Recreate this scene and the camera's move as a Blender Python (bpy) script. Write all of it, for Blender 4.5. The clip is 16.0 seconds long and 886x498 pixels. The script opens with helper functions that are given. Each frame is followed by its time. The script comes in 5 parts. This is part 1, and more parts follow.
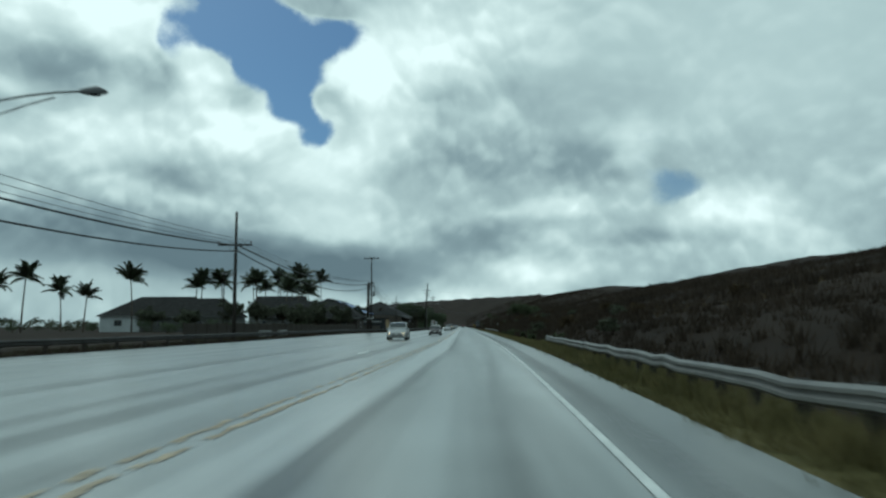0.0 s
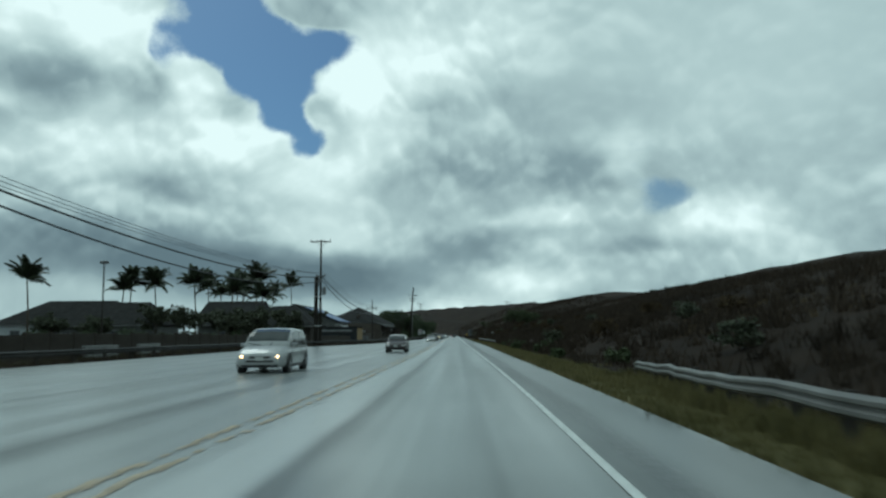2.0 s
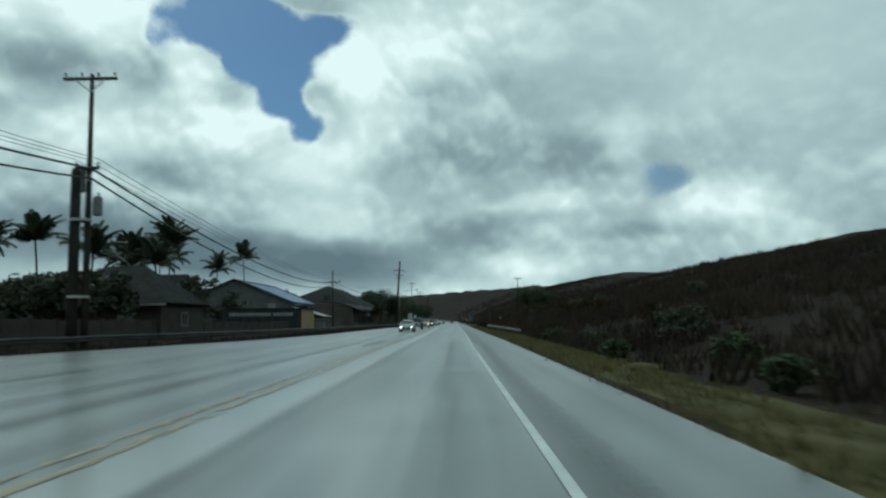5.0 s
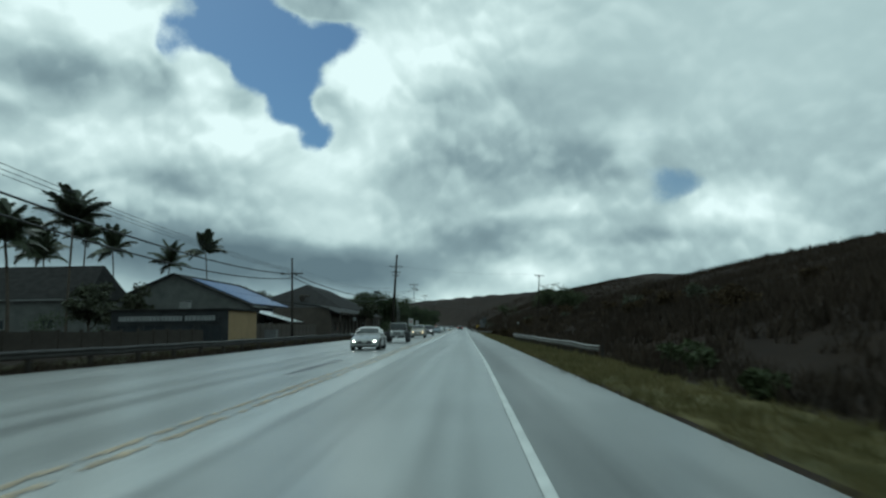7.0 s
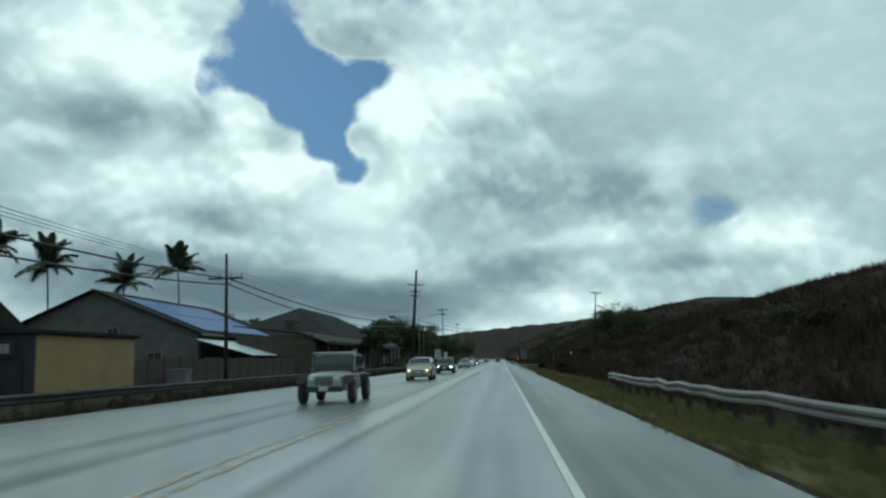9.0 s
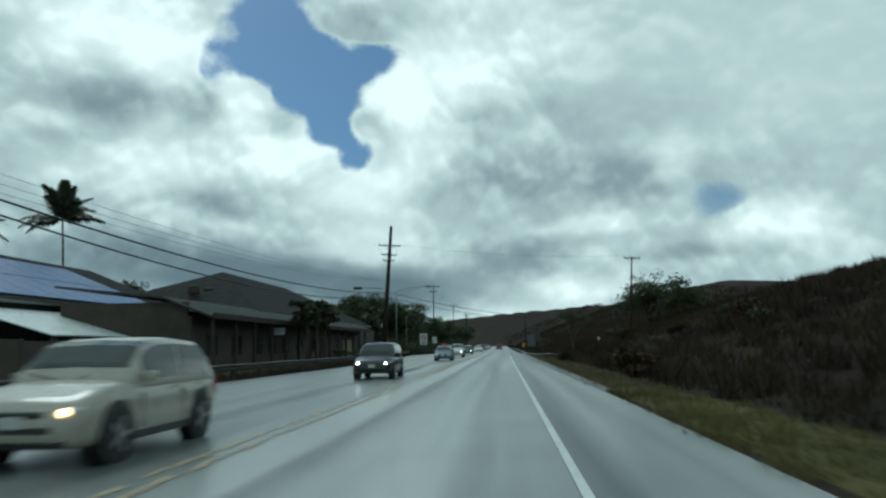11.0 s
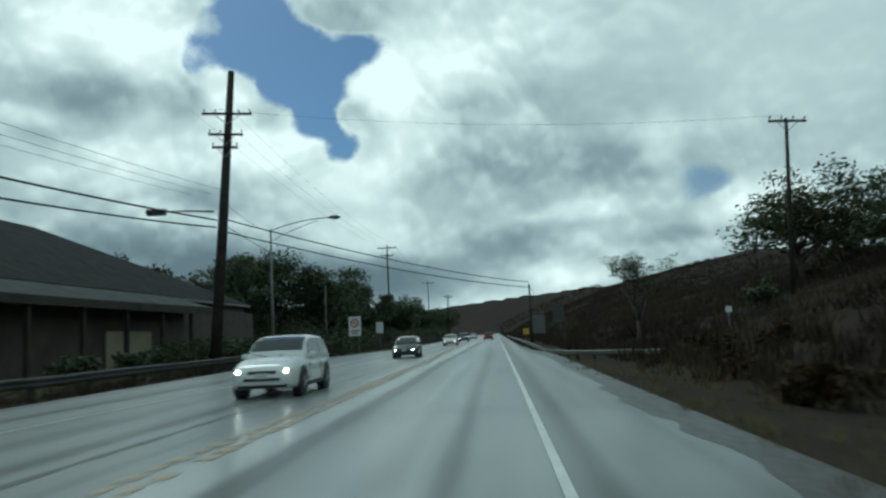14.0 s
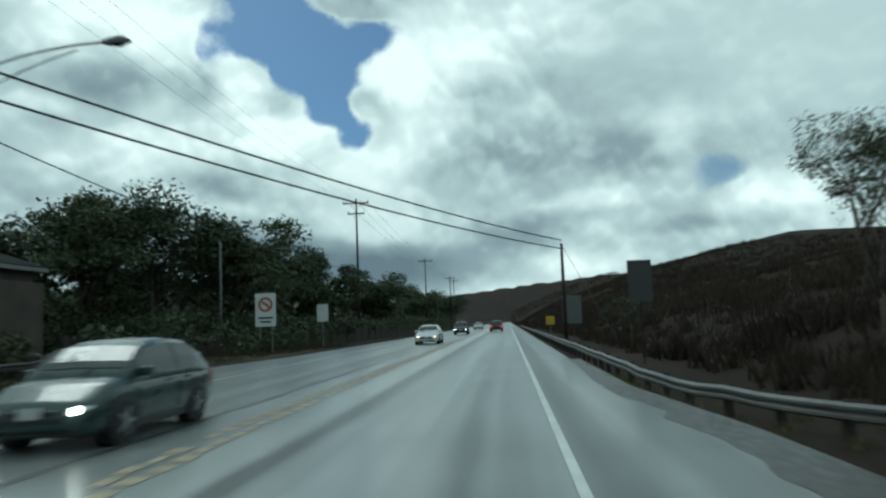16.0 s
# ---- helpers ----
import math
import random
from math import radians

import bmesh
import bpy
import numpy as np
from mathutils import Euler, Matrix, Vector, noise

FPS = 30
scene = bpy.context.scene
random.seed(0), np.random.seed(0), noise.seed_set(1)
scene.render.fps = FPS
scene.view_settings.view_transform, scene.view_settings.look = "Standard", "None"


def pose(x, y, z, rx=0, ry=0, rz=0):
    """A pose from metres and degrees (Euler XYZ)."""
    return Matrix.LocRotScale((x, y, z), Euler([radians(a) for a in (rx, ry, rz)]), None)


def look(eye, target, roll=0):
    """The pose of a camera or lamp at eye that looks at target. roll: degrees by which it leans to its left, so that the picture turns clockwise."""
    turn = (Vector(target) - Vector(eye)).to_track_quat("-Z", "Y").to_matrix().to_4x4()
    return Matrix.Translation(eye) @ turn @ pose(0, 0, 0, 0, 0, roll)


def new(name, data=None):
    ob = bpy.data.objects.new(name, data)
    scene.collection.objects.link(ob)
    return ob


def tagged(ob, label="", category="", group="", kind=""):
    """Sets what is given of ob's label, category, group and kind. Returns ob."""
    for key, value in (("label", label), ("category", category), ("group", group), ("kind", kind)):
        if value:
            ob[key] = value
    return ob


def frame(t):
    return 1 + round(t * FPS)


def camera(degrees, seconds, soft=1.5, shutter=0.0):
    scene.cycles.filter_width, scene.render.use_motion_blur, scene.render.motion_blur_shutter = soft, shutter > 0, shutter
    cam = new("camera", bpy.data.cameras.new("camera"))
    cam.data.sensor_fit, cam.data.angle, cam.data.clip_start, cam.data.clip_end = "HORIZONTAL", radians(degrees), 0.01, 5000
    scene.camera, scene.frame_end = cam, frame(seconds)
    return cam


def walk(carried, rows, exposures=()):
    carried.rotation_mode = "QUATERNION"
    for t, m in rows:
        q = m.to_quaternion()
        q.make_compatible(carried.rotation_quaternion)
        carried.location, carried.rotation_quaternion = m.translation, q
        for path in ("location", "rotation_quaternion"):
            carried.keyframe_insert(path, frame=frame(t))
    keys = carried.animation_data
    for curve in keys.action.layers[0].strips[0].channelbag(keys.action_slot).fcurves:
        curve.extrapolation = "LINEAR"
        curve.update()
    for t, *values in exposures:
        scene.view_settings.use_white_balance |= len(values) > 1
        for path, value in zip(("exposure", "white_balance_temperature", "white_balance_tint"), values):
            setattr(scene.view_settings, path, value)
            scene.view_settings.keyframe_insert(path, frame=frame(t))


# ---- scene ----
cam = camera(60.0, 16.0, soft=2.4, shutter=0.4)
PATH = [
    (0, (1.529, 2.066, 1.024), (1.48, 4.056, 1.223), -0.1),
    (0.5, (1.768, 10.358, 1.085), (1.73, 12.347, 1.288), -0.2),
    (1, (2.005, 18.416, 1.042), (1.969, 20.404, 1.257), -0.6),
    (1.5, (2.19, 26.823, 1.042), (2.154, 28.81, 1.27), -0.6),
    (2, (2.326, 35.716, 1.039), (2.297, 37.703, 1.262), -0.4),
    (2.5, (2.456, 44.78, 1.073), (2.431, 46.768, 1.286), -0.2),
    (3, (2.507, 53.639, 1.084), (2.488, 55.629, 1.285), -0.5),
    (3.5, (2.681, 62.251, 1.081), (2.66, 64.241, 1.275), -0.7),
    (4, (2.879, 70.79, 0.968), (2.854, 72.78, 1.16), -1.1),
    (6.5, (3.042, 114.227, 1.024), (3.007, 116.219, 1.202), 0.2),
    (7, (3.152, 122.671, 1.017), (3.1, 124.66, 1.219), -0.8),
    (7.5, (3.186, 130.92, 1.08), (3.121, 132.906, 1.309), -1.3),
    (8, (3.269, 138.948, 1.034), (3.178, 140.93, 1.284), -1.4),
    (8.5, (3.199, 147.281, 1.086), (3.077, 149.259, 1.359), -1.8),
    (9, (3.16, 155.797, 1.056), (3.017, 157.771, 1.342), -1.6),
    (9.5, (3.122, 164.128, 1.126), (2.968, 166.101, 1.42), -1.3),
    (10, (3.122, 172.679, 1.064), (2.974, 174.656, 1.329), -0.6),
    (12.5, (3.081, 218.268, 1.065), (2.936, 220.248, 1.304), -2.3),
    (13, (3.127, 228.155, 1.068), (2.993, 230.138, 1.293), -2.6),
    (13.5, (3.155, 237.926, 1.098), (3.031, 239.91, 1.321), -2.5),
    (14, (3.222, 246.732, 1.079), (3.094, 248.716, 1.301), -2.7),
    (14.5, (3.271, 254.544, 1.012), (3.133, 256.527, 1.233), -2.8),
    (15, (3.262, 262.34, 1.039), (3.111, 264.322, 1.259), -2.7),
    (15.5, (3.261, 270.261, 1.087), (3.103, 272.244, 1.297), -2.4),
    (16, (3.221, 278.32, 1.124), (3.061, 280.304, 1.317), -2.3),
]
SCALE = 1.32  # metres to a unit of the plan below
walk(cam, [(t, look([c * SCALE for c in eye], [c * SCALE for c in target], roll)) for t, eye, target, roll in PATH], [(0.0, 0.0, 5720, -8.0), (3.5, -0.08, 5720, -8.0), (8.3, 0.0, 5720, -8.0), (9.4, 0.09, 5720, -8.0), (10.2, 0.08, 5720, -8.0), (12.4, 0.02, 5720, -8.0), (14.6, 0.02, 5720, -8.0), (16.0, 0.11, 5720, -8.0)])

# ---- sky and light ----


def node(tree, kind, at=None, **values):
    n = tree.nodes.new(kind)
    for key, value in values.items():
        setattr(n, key, value)
    for key, value in (at or {}).items():
        if hasattr(value, "links"):
            tree.links.new(value, n.inputs[key])
        else:
            n.inputs[key].default_value = value
    return n


def math_node(tree, op, a, b=0.0, c=0.0, clamp=False):
    n = tree.nodes.new("ShaderNodeMath")
    n.operation, n.use_clamp = op, clamp
    for i, v in enumerate((a, b, c)):
        if hasattr(v, "links"):
            tree.links.new(v, n.inputs[i])
        else:
            n.inputs[i].default_value = v
    return n.outputs[0]


def vec_node(tree, op, a, b=None):
    n = tree.nodes.new("ShaderNodeVectorMath")
    n.operation = op
    for i, v in enumerate((a, b)):
        if v is None:
            continue
        if hasattr(v, "links"):
            tree.links.new(v, n.inputs[i])
        else:
            n.inputs[i].default_value = v
    return n.outputs["Value"] if op == "LENGTH" else n.outputs[0]


def noise_node(tree, vector, scale, detail=5.0, rough=0.55, warp=0.0):
    n = tree.nodes.new("ShaderNodeTexNoise")
    n.inputs["Scale"].default_value, n.inputs["Detail"].default_value = scale, detail
    n.inputs["Roughness"].default_value, n.inputs["Distortion"].default_value = rough, warp
    tree.links.new(vector, n.inputs["Vector"])
    return n


def ramp_node(tree, fac, stops, ease="EASE"):
    n = tree.nodes.new("ShaderNodeValToRGB")
    n.color_ramp.interpolation = ease
    elements = n.color_ramp.elements
    elements.remove(elements[-1])
    elements[0].position, elements[0].color = stops[0][0], (*stops[0][1], 1.0)
    for p, c in stops[1:]:
        elements.new(p).color = (*c, 1.0)
    tree.links.new(fac, n.inputs[0])
    return n.outputs[0]


def mix_node(tree, fac, a, b, mode="MIX"):
    n = tree.nodes.new("ShaderNodeMix")
    n.data_type, n.blend_type = "RGBA", mode
    for i, v in ((0, fac), (6, a), (7, b)):
        if hasattr(v, "links"):
            tree.links.new(v, n.inputs[i])
        else:
            n.inputs[i].default_value = v if i == 0 else (*v, 1.0)
    return n.outputs[2]


SUN_TILT, SUN_TURN = radians(48), radians(-35)
world = bpy.data.worlds.new("world")
scene.world = world
world.use_nodes = True
wt = world.node_tree
wt.nodes.clear()
sky = node(wt, "ShaderNodeTexSky", sky_type="NISHITA", sun_disc=False, sun_elevation=SUN_TILT, sun_rotation=SUN_TURN)
way = node(wt, "ShaderNodeTexCoord").outputs["Generated"]
drift = noise_node(wt, way, 3.2, 6.0, 0.6)
swell = noise_node(wt, way, 3.2, 1.5, 0.5)
wavy = vec_node(wt, "ADD", way, vec_node(wt, "MULTIPLY", vec_node(wt, "SUBTRACT", swell.outputs["Color"], (0.5, 0.5, 0.5)), (0.12, 0.12, 0.09)))
bent = vec_node(wt, "ADD", way, vec_node(wt, "MULTIPLY", vec_node(wt, "SUBTRACT", drift.outputs["Color"], (0.5, 0.5, 0.5)), (0.10, 0.10, 0.08)))


def heap(blobs, vector):
    """The sum of soft blobs in the sky: azimuth, elevation in degrees, half width, half height in degrees, weight."""
    total = None
    for az, el, w, h, weight in blobs:
        a, e = radians(az), radians(el)
        c = (math.sin(a) * math.cos(e), math.cos(a) * math.cos(e), math.sin(e))
        off = vec_node(wt, "MULTIPLY", vec_node(wt, "SUBTRACT", vector, c), (1 / radians(w), 1 / radians(max(w, h)), 1 / radians(h)))
        far = vec_node(wt, "LENGTH", off)
        one = node(wt, "ShaderNodeMapRange", {0: far, 1: 1.35, 2: 0.25, 3: 0.0, 4: weight}, interpolation_type="SMOOTHSTEP").outputs[0]
        total = one if total is None else math_node(wt, "ADD", total, one)
    return total


def domes(vector, scale, detail):
    """Rounded swellings of cloud: high in the middle of each, low in the creases between them."""
    return math_node(wt, "SUBTRACT", 0.5, node(wt, "ShaderNodeTexVoronoi", {"Vector": vector, "Scale": scale, "Detail": detail, "Roughness": 0.5, "Lacunarity": 2.2}, feature="F1", normalize=True).outputs["Distance"])


# openings of blue between the clouds; the last, added overhead, imitates a windscreen's tint
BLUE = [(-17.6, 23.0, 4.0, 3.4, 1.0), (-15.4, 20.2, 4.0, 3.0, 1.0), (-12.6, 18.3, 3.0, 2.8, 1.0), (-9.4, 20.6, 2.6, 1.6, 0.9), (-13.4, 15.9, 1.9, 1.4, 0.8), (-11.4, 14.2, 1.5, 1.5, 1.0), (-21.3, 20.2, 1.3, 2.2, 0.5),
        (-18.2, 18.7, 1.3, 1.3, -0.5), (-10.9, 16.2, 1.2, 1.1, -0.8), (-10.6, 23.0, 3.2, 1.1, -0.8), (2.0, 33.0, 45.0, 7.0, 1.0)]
# lit heads of the clouds
LIT = [(-28.6, 22.2, 5.9, 3.8, 0.34), (-24.0, 20.2, 3.6, 3.2, 0.30), (-19.2, 17.6, 2.2, 2.0, 0.36), (-15.8, 14.2, 3.6, 2.3, 0.36), (-22.8, 14.4, 6.0, 2.6, 0.22), (-10.4, 11.4, 4.0, 2.3, 0.34), (-27.3, 12.6, 5.9, 2.0, 0.26),
       (-9.6, 8.0, 3.6, 1.7, 0.32), (-8.0, 18.2, 2.4, 2.6, 0.42), (-4.6, 20.0, 4.5, 3.2, 0.28), (-6.6, 14.6, 3.2, 2.8, 0.26), (1.0, 21.6, 8.0, 3.4, 0.18), (7.4, 8.6, 3.4, 0.9, 0.28), (19.8, 8.0, 4.6, 2.0, 0.26),
       (16.4, 7.2, 2.6, 1.2, 0.16), (22.0, 19.0, 11.0, 6.8, 0.07), (6.0, 3.6, 4.2, 1.3, 0.26), (1.0, 1.8, 5.1, 1.1, 0.22), (13.0, 12.8, 1.6, 3.0, 0.16)]
# shaded bases and hollows
SHADED = [(-28.0, 17.6, 3.6, 1.9, -0.24), (-22.4, 17.4, 2.0, 1.6, -0.2), (-17.2, 16.6, 1.6, 1.0, -0.12), (4.2, 12.2, 6.4, 2.6, -0.17), (-2.0, 12.2, 3.6, 1.8, -0.10), (-25.6, 6.0, 11.0, 2.4, -0.46), (-15.2, 4.6, 9.3, 2.0, -0.46),
          (-6.0, 4.4, 6.8, 1.9, -0.34), (1.6, 6.4, 4.8, 1.7, -0.26), (10.8, 11.4, 4.2, 1.7, -0.18), (-19.4, 10.2, 4.0, 1.2, -0.14), (9.0, 16.4, 8.0, 2.4, -0.06), (-1.5, 16.2, 2.2, 1.2, -0.05), (13.0, 6.2, 3.2, 0.8, -0.12)]
grain = noise_node(wt, wavy, 5.0, 7.0, 0.5)
fine = noise_node(wt, wavy, 20.0, 6.0, 0.58)
# where the cloud is a smooth sheet with little relief
calm = node(wt, "ShaderNodeMapRange", {0: heap([(24.0, 20.0, 17.0, 10.0, 1.0), (-20.0, 4.0, 26.0, 3.0, 0.9), (10.0, 17.0, 8.0, 4.0, 0.45)], way), 1: 0.0, 2: 1.0, 3: 1.0, 4: 0.30}).outputs[0]
heaped = math_node(wt, "ADD", domes(wavy, 11.0, 2.0), math_node(wt, "MULTIPLY", math_node(wt, "SUBTRACT", grain.outputs[0], 0.5), 0.7))
big = math_node(wt, "SUBTRACT", domes(wavy, 7.5, 1.0), domes(vec_node(wt, "ADD", wavy, (0.008, 0.0, 0.03)), 7.5, 1.0))
small = math_node(wt, "SUBTRACT", domes(wavy, 21.0, 1.0), domes(vec_node(wt, "ADD", wavy, (0.003, 0.0, 0.012)), 21.0, 1.0))
relief = math_node(wt, "ADD", math_node(wt, "MULTIPLY", big, 0.95), math_node(wt, "MULTIPLY", small, 0.85))
relief = math_node(wt, "MAXIMUM", relief, math_node(wt, "MULTIPLY", relief, 0.45))
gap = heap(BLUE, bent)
soft = vec_node(wt, "ADD", way, vec_node(wt, "MULTIPLY", vec_node(wt, "SUBTRACT", drift.outputs["Color"], (0.5, 0.5, 0.5)), (0.05, 0.05, 0.04)))
tone = math_node(wt, "ADD", math_node(wt, "ADD", heap(LIT, bent), heap(SHADED, soft)), 0.565)
tone = math_node(wt, "ADD", tone, math_node(wt, "MULTIPLY", math_node(wt, "SUBTRACT", grain.outputs[0], 0.5), math_node(wt, "MULTIPLY", calm, 0.36)))
tone = math_node(wt, "ADD", tone, math_node(wt, "MULTIPLY", relief, calm))
tone = math_node(wt, "ADD", tone, math_node(wt, "MULTIPLY", math_node(wt, "SUBTRACT", fine.outputs[0], 0.5), math_node(wt, "MULTIPLY", calm, 0.22)))
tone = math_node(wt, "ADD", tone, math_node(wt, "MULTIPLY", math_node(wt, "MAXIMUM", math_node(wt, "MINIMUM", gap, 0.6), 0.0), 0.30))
cloud = ramp_node(wt, tone, [(0.05, (0.15, 0.19, 0.215)), (0.35, (0.28, 0.335, 0.355)), (0.6, (0.50, 0.565, 0.56)), (0.85, (0.74, 0.79, 0.765)), (1.0, (0.94, 0.97, 0.94))], "LINEAR")
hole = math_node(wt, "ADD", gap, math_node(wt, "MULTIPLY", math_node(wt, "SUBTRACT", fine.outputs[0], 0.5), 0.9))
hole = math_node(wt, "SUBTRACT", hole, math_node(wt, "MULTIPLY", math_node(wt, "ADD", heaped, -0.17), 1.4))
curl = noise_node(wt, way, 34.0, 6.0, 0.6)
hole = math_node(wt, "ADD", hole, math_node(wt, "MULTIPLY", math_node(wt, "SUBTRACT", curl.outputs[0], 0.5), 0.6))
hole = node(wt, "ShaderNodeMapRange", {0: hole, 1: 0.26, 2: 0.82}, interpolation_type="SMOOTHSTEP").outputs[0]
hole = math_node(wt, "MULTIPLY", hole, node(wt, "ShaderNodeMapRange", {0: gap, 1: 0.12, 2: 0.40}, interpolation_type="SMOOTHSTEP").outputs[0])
# a thin place in the clouds, veiled at its upper side
veil = math_node(wt, "ADD", heap([(15.6, 9.6, 2.3, 1.5, 1.0), (17.8, 8.0, 2.2, 1.0, -0.8), (14.0, 12.0, 1.6, 2.2, 0.3)], bent), math_node(wt, "MULTIPLY", math_node(wt, "SUBTRACT", fine.outputs[0], 0.5), 1.6))
veil = math_node(wt, "MULTIPLY", node(wt, "ShaderNodeMapRange", {0: veil, 1: 0.25, 2: 1.1}, interpolation_type="SMOOTHSTEP").outputs[0], 0.75)
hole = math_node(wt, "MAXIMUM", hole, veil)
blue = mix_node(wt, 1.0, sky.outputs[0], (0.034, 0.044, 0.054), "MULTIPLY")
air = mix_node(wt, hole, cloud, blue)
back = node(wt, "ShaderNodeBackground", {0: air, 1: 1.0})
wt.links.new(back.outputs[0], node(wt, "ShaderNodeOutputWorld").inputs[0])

sun = new("sun", bpy.data.lights.new("sun", "SUN"))
sun.data.energy, sun.data.angle, sun.data.color = 0.5, radians(20), (1.0, 0.97, 0.92)
sun.matrix_world = look((-28, 40, 54), (0, 0, 0))

# ---- materials ----


def material(name, dark, light, rough=0.8, scale=3.0, bump=0.0, bump_scale=None, metal=0.0, spread=0.0, coat=0.0, shine=0.5):
    """A surface of two tones in patches and grain. spread: how much one piece differs from the next."""
    m = bpy.data.materials.new(name)
    m.use_nodes = True
    t = m.node_tree
    b = t.nodes["Principled BSDF"]
    at = node(t, "ShaderNodeTexCoord").outputs["Object"]
    big, small = noise_node(t, at, scale, 4.0, 0.6), noise_node(t, at, scale * 9, 4.0, 0.65)
    f = math_node(t, "ADD", math_node(t, "MULTIPLY", big.outputs[0], 0.65), math_node(t, "MULTIPLY", small.outputs[0], 0.35))
    f = node(t, "ShaderNodeMapRange", {0: f, 1: 0.32, 2: 0.68}).outputs[0]
    if spread:
        f = math_node(t, "ADD", f, math_node(t, "MULTIPLY", math_node(t, "SUBTRACT", node(t, "ShaderNodeObjectInfo").outputs["Random"], 0.5), spread), clamp=True)
    t.links.new(mix_node(t, f, dark, light), b.inputs["Base Color"])
    t.links.new(node(t, "ShaderNodeMapRange", {0: small.outputs[0], 1: 0.3, 2: 0.7, 3: max(rough - 0.1, 0.02), 4: min(rough + 0.1, 1)}).outputs[0], b.inputs["Roughness"])
    b.inputs["Metallic"].default_value, b.inputs["Coat Weight"].default_value, b.inputs["Specular IOR Level"].default_value = metal, coat, shine
    if bump:
        n = noise_node(t, at, bump_scale or scale * 12, 4.0, 0.6)
        k = node(t, "ShaderNodeBump", {"Strength": bump, "Distance": 0.02, "Height": n.outputs[0]})
        t.links.new(k.outputs[0], b.inputs["Normal"])
    return m


def glow(name, colour, strength):
    m = bpy.data.materials.new(name)
    m.use_nodes = True
    b = m.node_tree.nodes["Principled BSDF"]
    b.inputs["Base Color"].default_value = (*colour, 1)
    b.inputs["Emission Color"].default_value, b.inputs["Emission Strength"].default_value = (*colour, 1), strength
    return m


# worn lane profile: distance from the centre line, and how pale and polished the surface is there
LANE = [(-13.0, 0.52), (-7.0, 0.58), (-5.5, 0.56), (-5.05, 0.36), (-4.5, 0.58), (-3.2, 0.60), (-2.6, 0.42), (-2.1, 0.62), (-1.55, 0.32), (-1.1, 0.58), (-0.4, 0.50), (0.25, 0.58), (0.5, 0.78), (0.88, 0.80), (1.14, 0.28), (1.42, 0.48), (2.0, 0.58),
        (2.5, 0.54), (2.75, 0.36), (3.0, 0.52), (3.5, 0.58), (3.9, 0.36), (4.3, 0.50), (6.0, 0.52)]


def asphalt_wet(name, pale, rough, wet):
    m = bpy.data.materials.new(name)
    m.use_nodes = True
    t = m.node_tree
    b = t.nodes["Principled BSDF"]
    at = node(t, "ShaderNodeTexCoord").outputs["Object"]
    lane = node(t, "ShaderNodeAttribute", attribute_name="across").outputs["Fac"]
    along = node(t, "ShaderNodeMapping", {0: at, 3: (1.0, 0.018, 1.0)}).outputs[0]
    streak, pool, grit = noise_node(t, along, 1.3, 4.0, 0.55), noise_node(t, at, 0.30, 4.0, 0.55), noise_node(t, at, 90.0, 3.0, 0.7)
    sway = math_node(t, "MULTIPLY", math_node(t, "SUBTRACT", noise_node(t, node(t, "ShaderNodeMapping", {0: at, 3: (0.5, 0.05, 1.0)}).outputs[0], 1.0, 3.0, 0.5).outputs[0], 0.5), 0.5)
    place = node(t, "ShaderNodeMapRange", {0: math_node(t, "ADD", lane, sway), 1: -13.0, 2: 6.0}).outputs[0]
    worn = ramp_node(t, place, [((x + 13.0) / 19.0, (v, v, v)) for x, v in LANE])
    f = math_node(t, "ADD", math_node(t, "MULTIPLY", streak.outputs[0], 0.40), math_node(t, "MULTIPLY", pool.outputs[0], 0.18))
    f = math_node(t, "ADD", f, math_node(t, "MULTIPLY", worn, 0.42))
    t.links.new(ramp_node(t, f, [(0.38, (pale * 0.24, pale * 0.265, pale * 0.26)), (0.64, (pale * 0.97, pale * 1.05, pale * 1.0))], "LINEAR"), b.inputs["Base Color"])
    t.links.new(node(t, "ShaderNodeMapRange", {0: f, 1: 0.36, 2: 0.66, 3: 0.24 + rough, 4: 0.40 + rough}).outputs[0], b.inputs["Roughness"])
    h = math_node(t, "ADD", grit.outputs[0], math_node(t, "MULTIPLY", pool.outputs[0], 0.3))
    k = node(t, "ShaderNodeBump", {"Strength": 0.15, "Distance": 0.004, "Height": h})
    t.links.new(k.outputs[0], b.inputs["Normal"])
    b.inputs["IOR"].default_value = 1.4
    t.links.new(node(t, "ShaderNodeMapRange", {0: f, 1: 0.40, 2: 0.62, 3: wet * 0.25, 4: min(wet * 1.5, 1.0)}).outputs[0], b.inputs["Coat Weight"])
    t.links.new(node(t, "ShaderNodeMapRange", {0: f, 1: 0.40, 2: 0.62, 3: 0.2, 4: 0.6}).outputs[0], b.inputs["Specular IOR Level"])
    b.inputs["Coat Roughness"].default_value = 0.20 + rough * 0.5
    return m


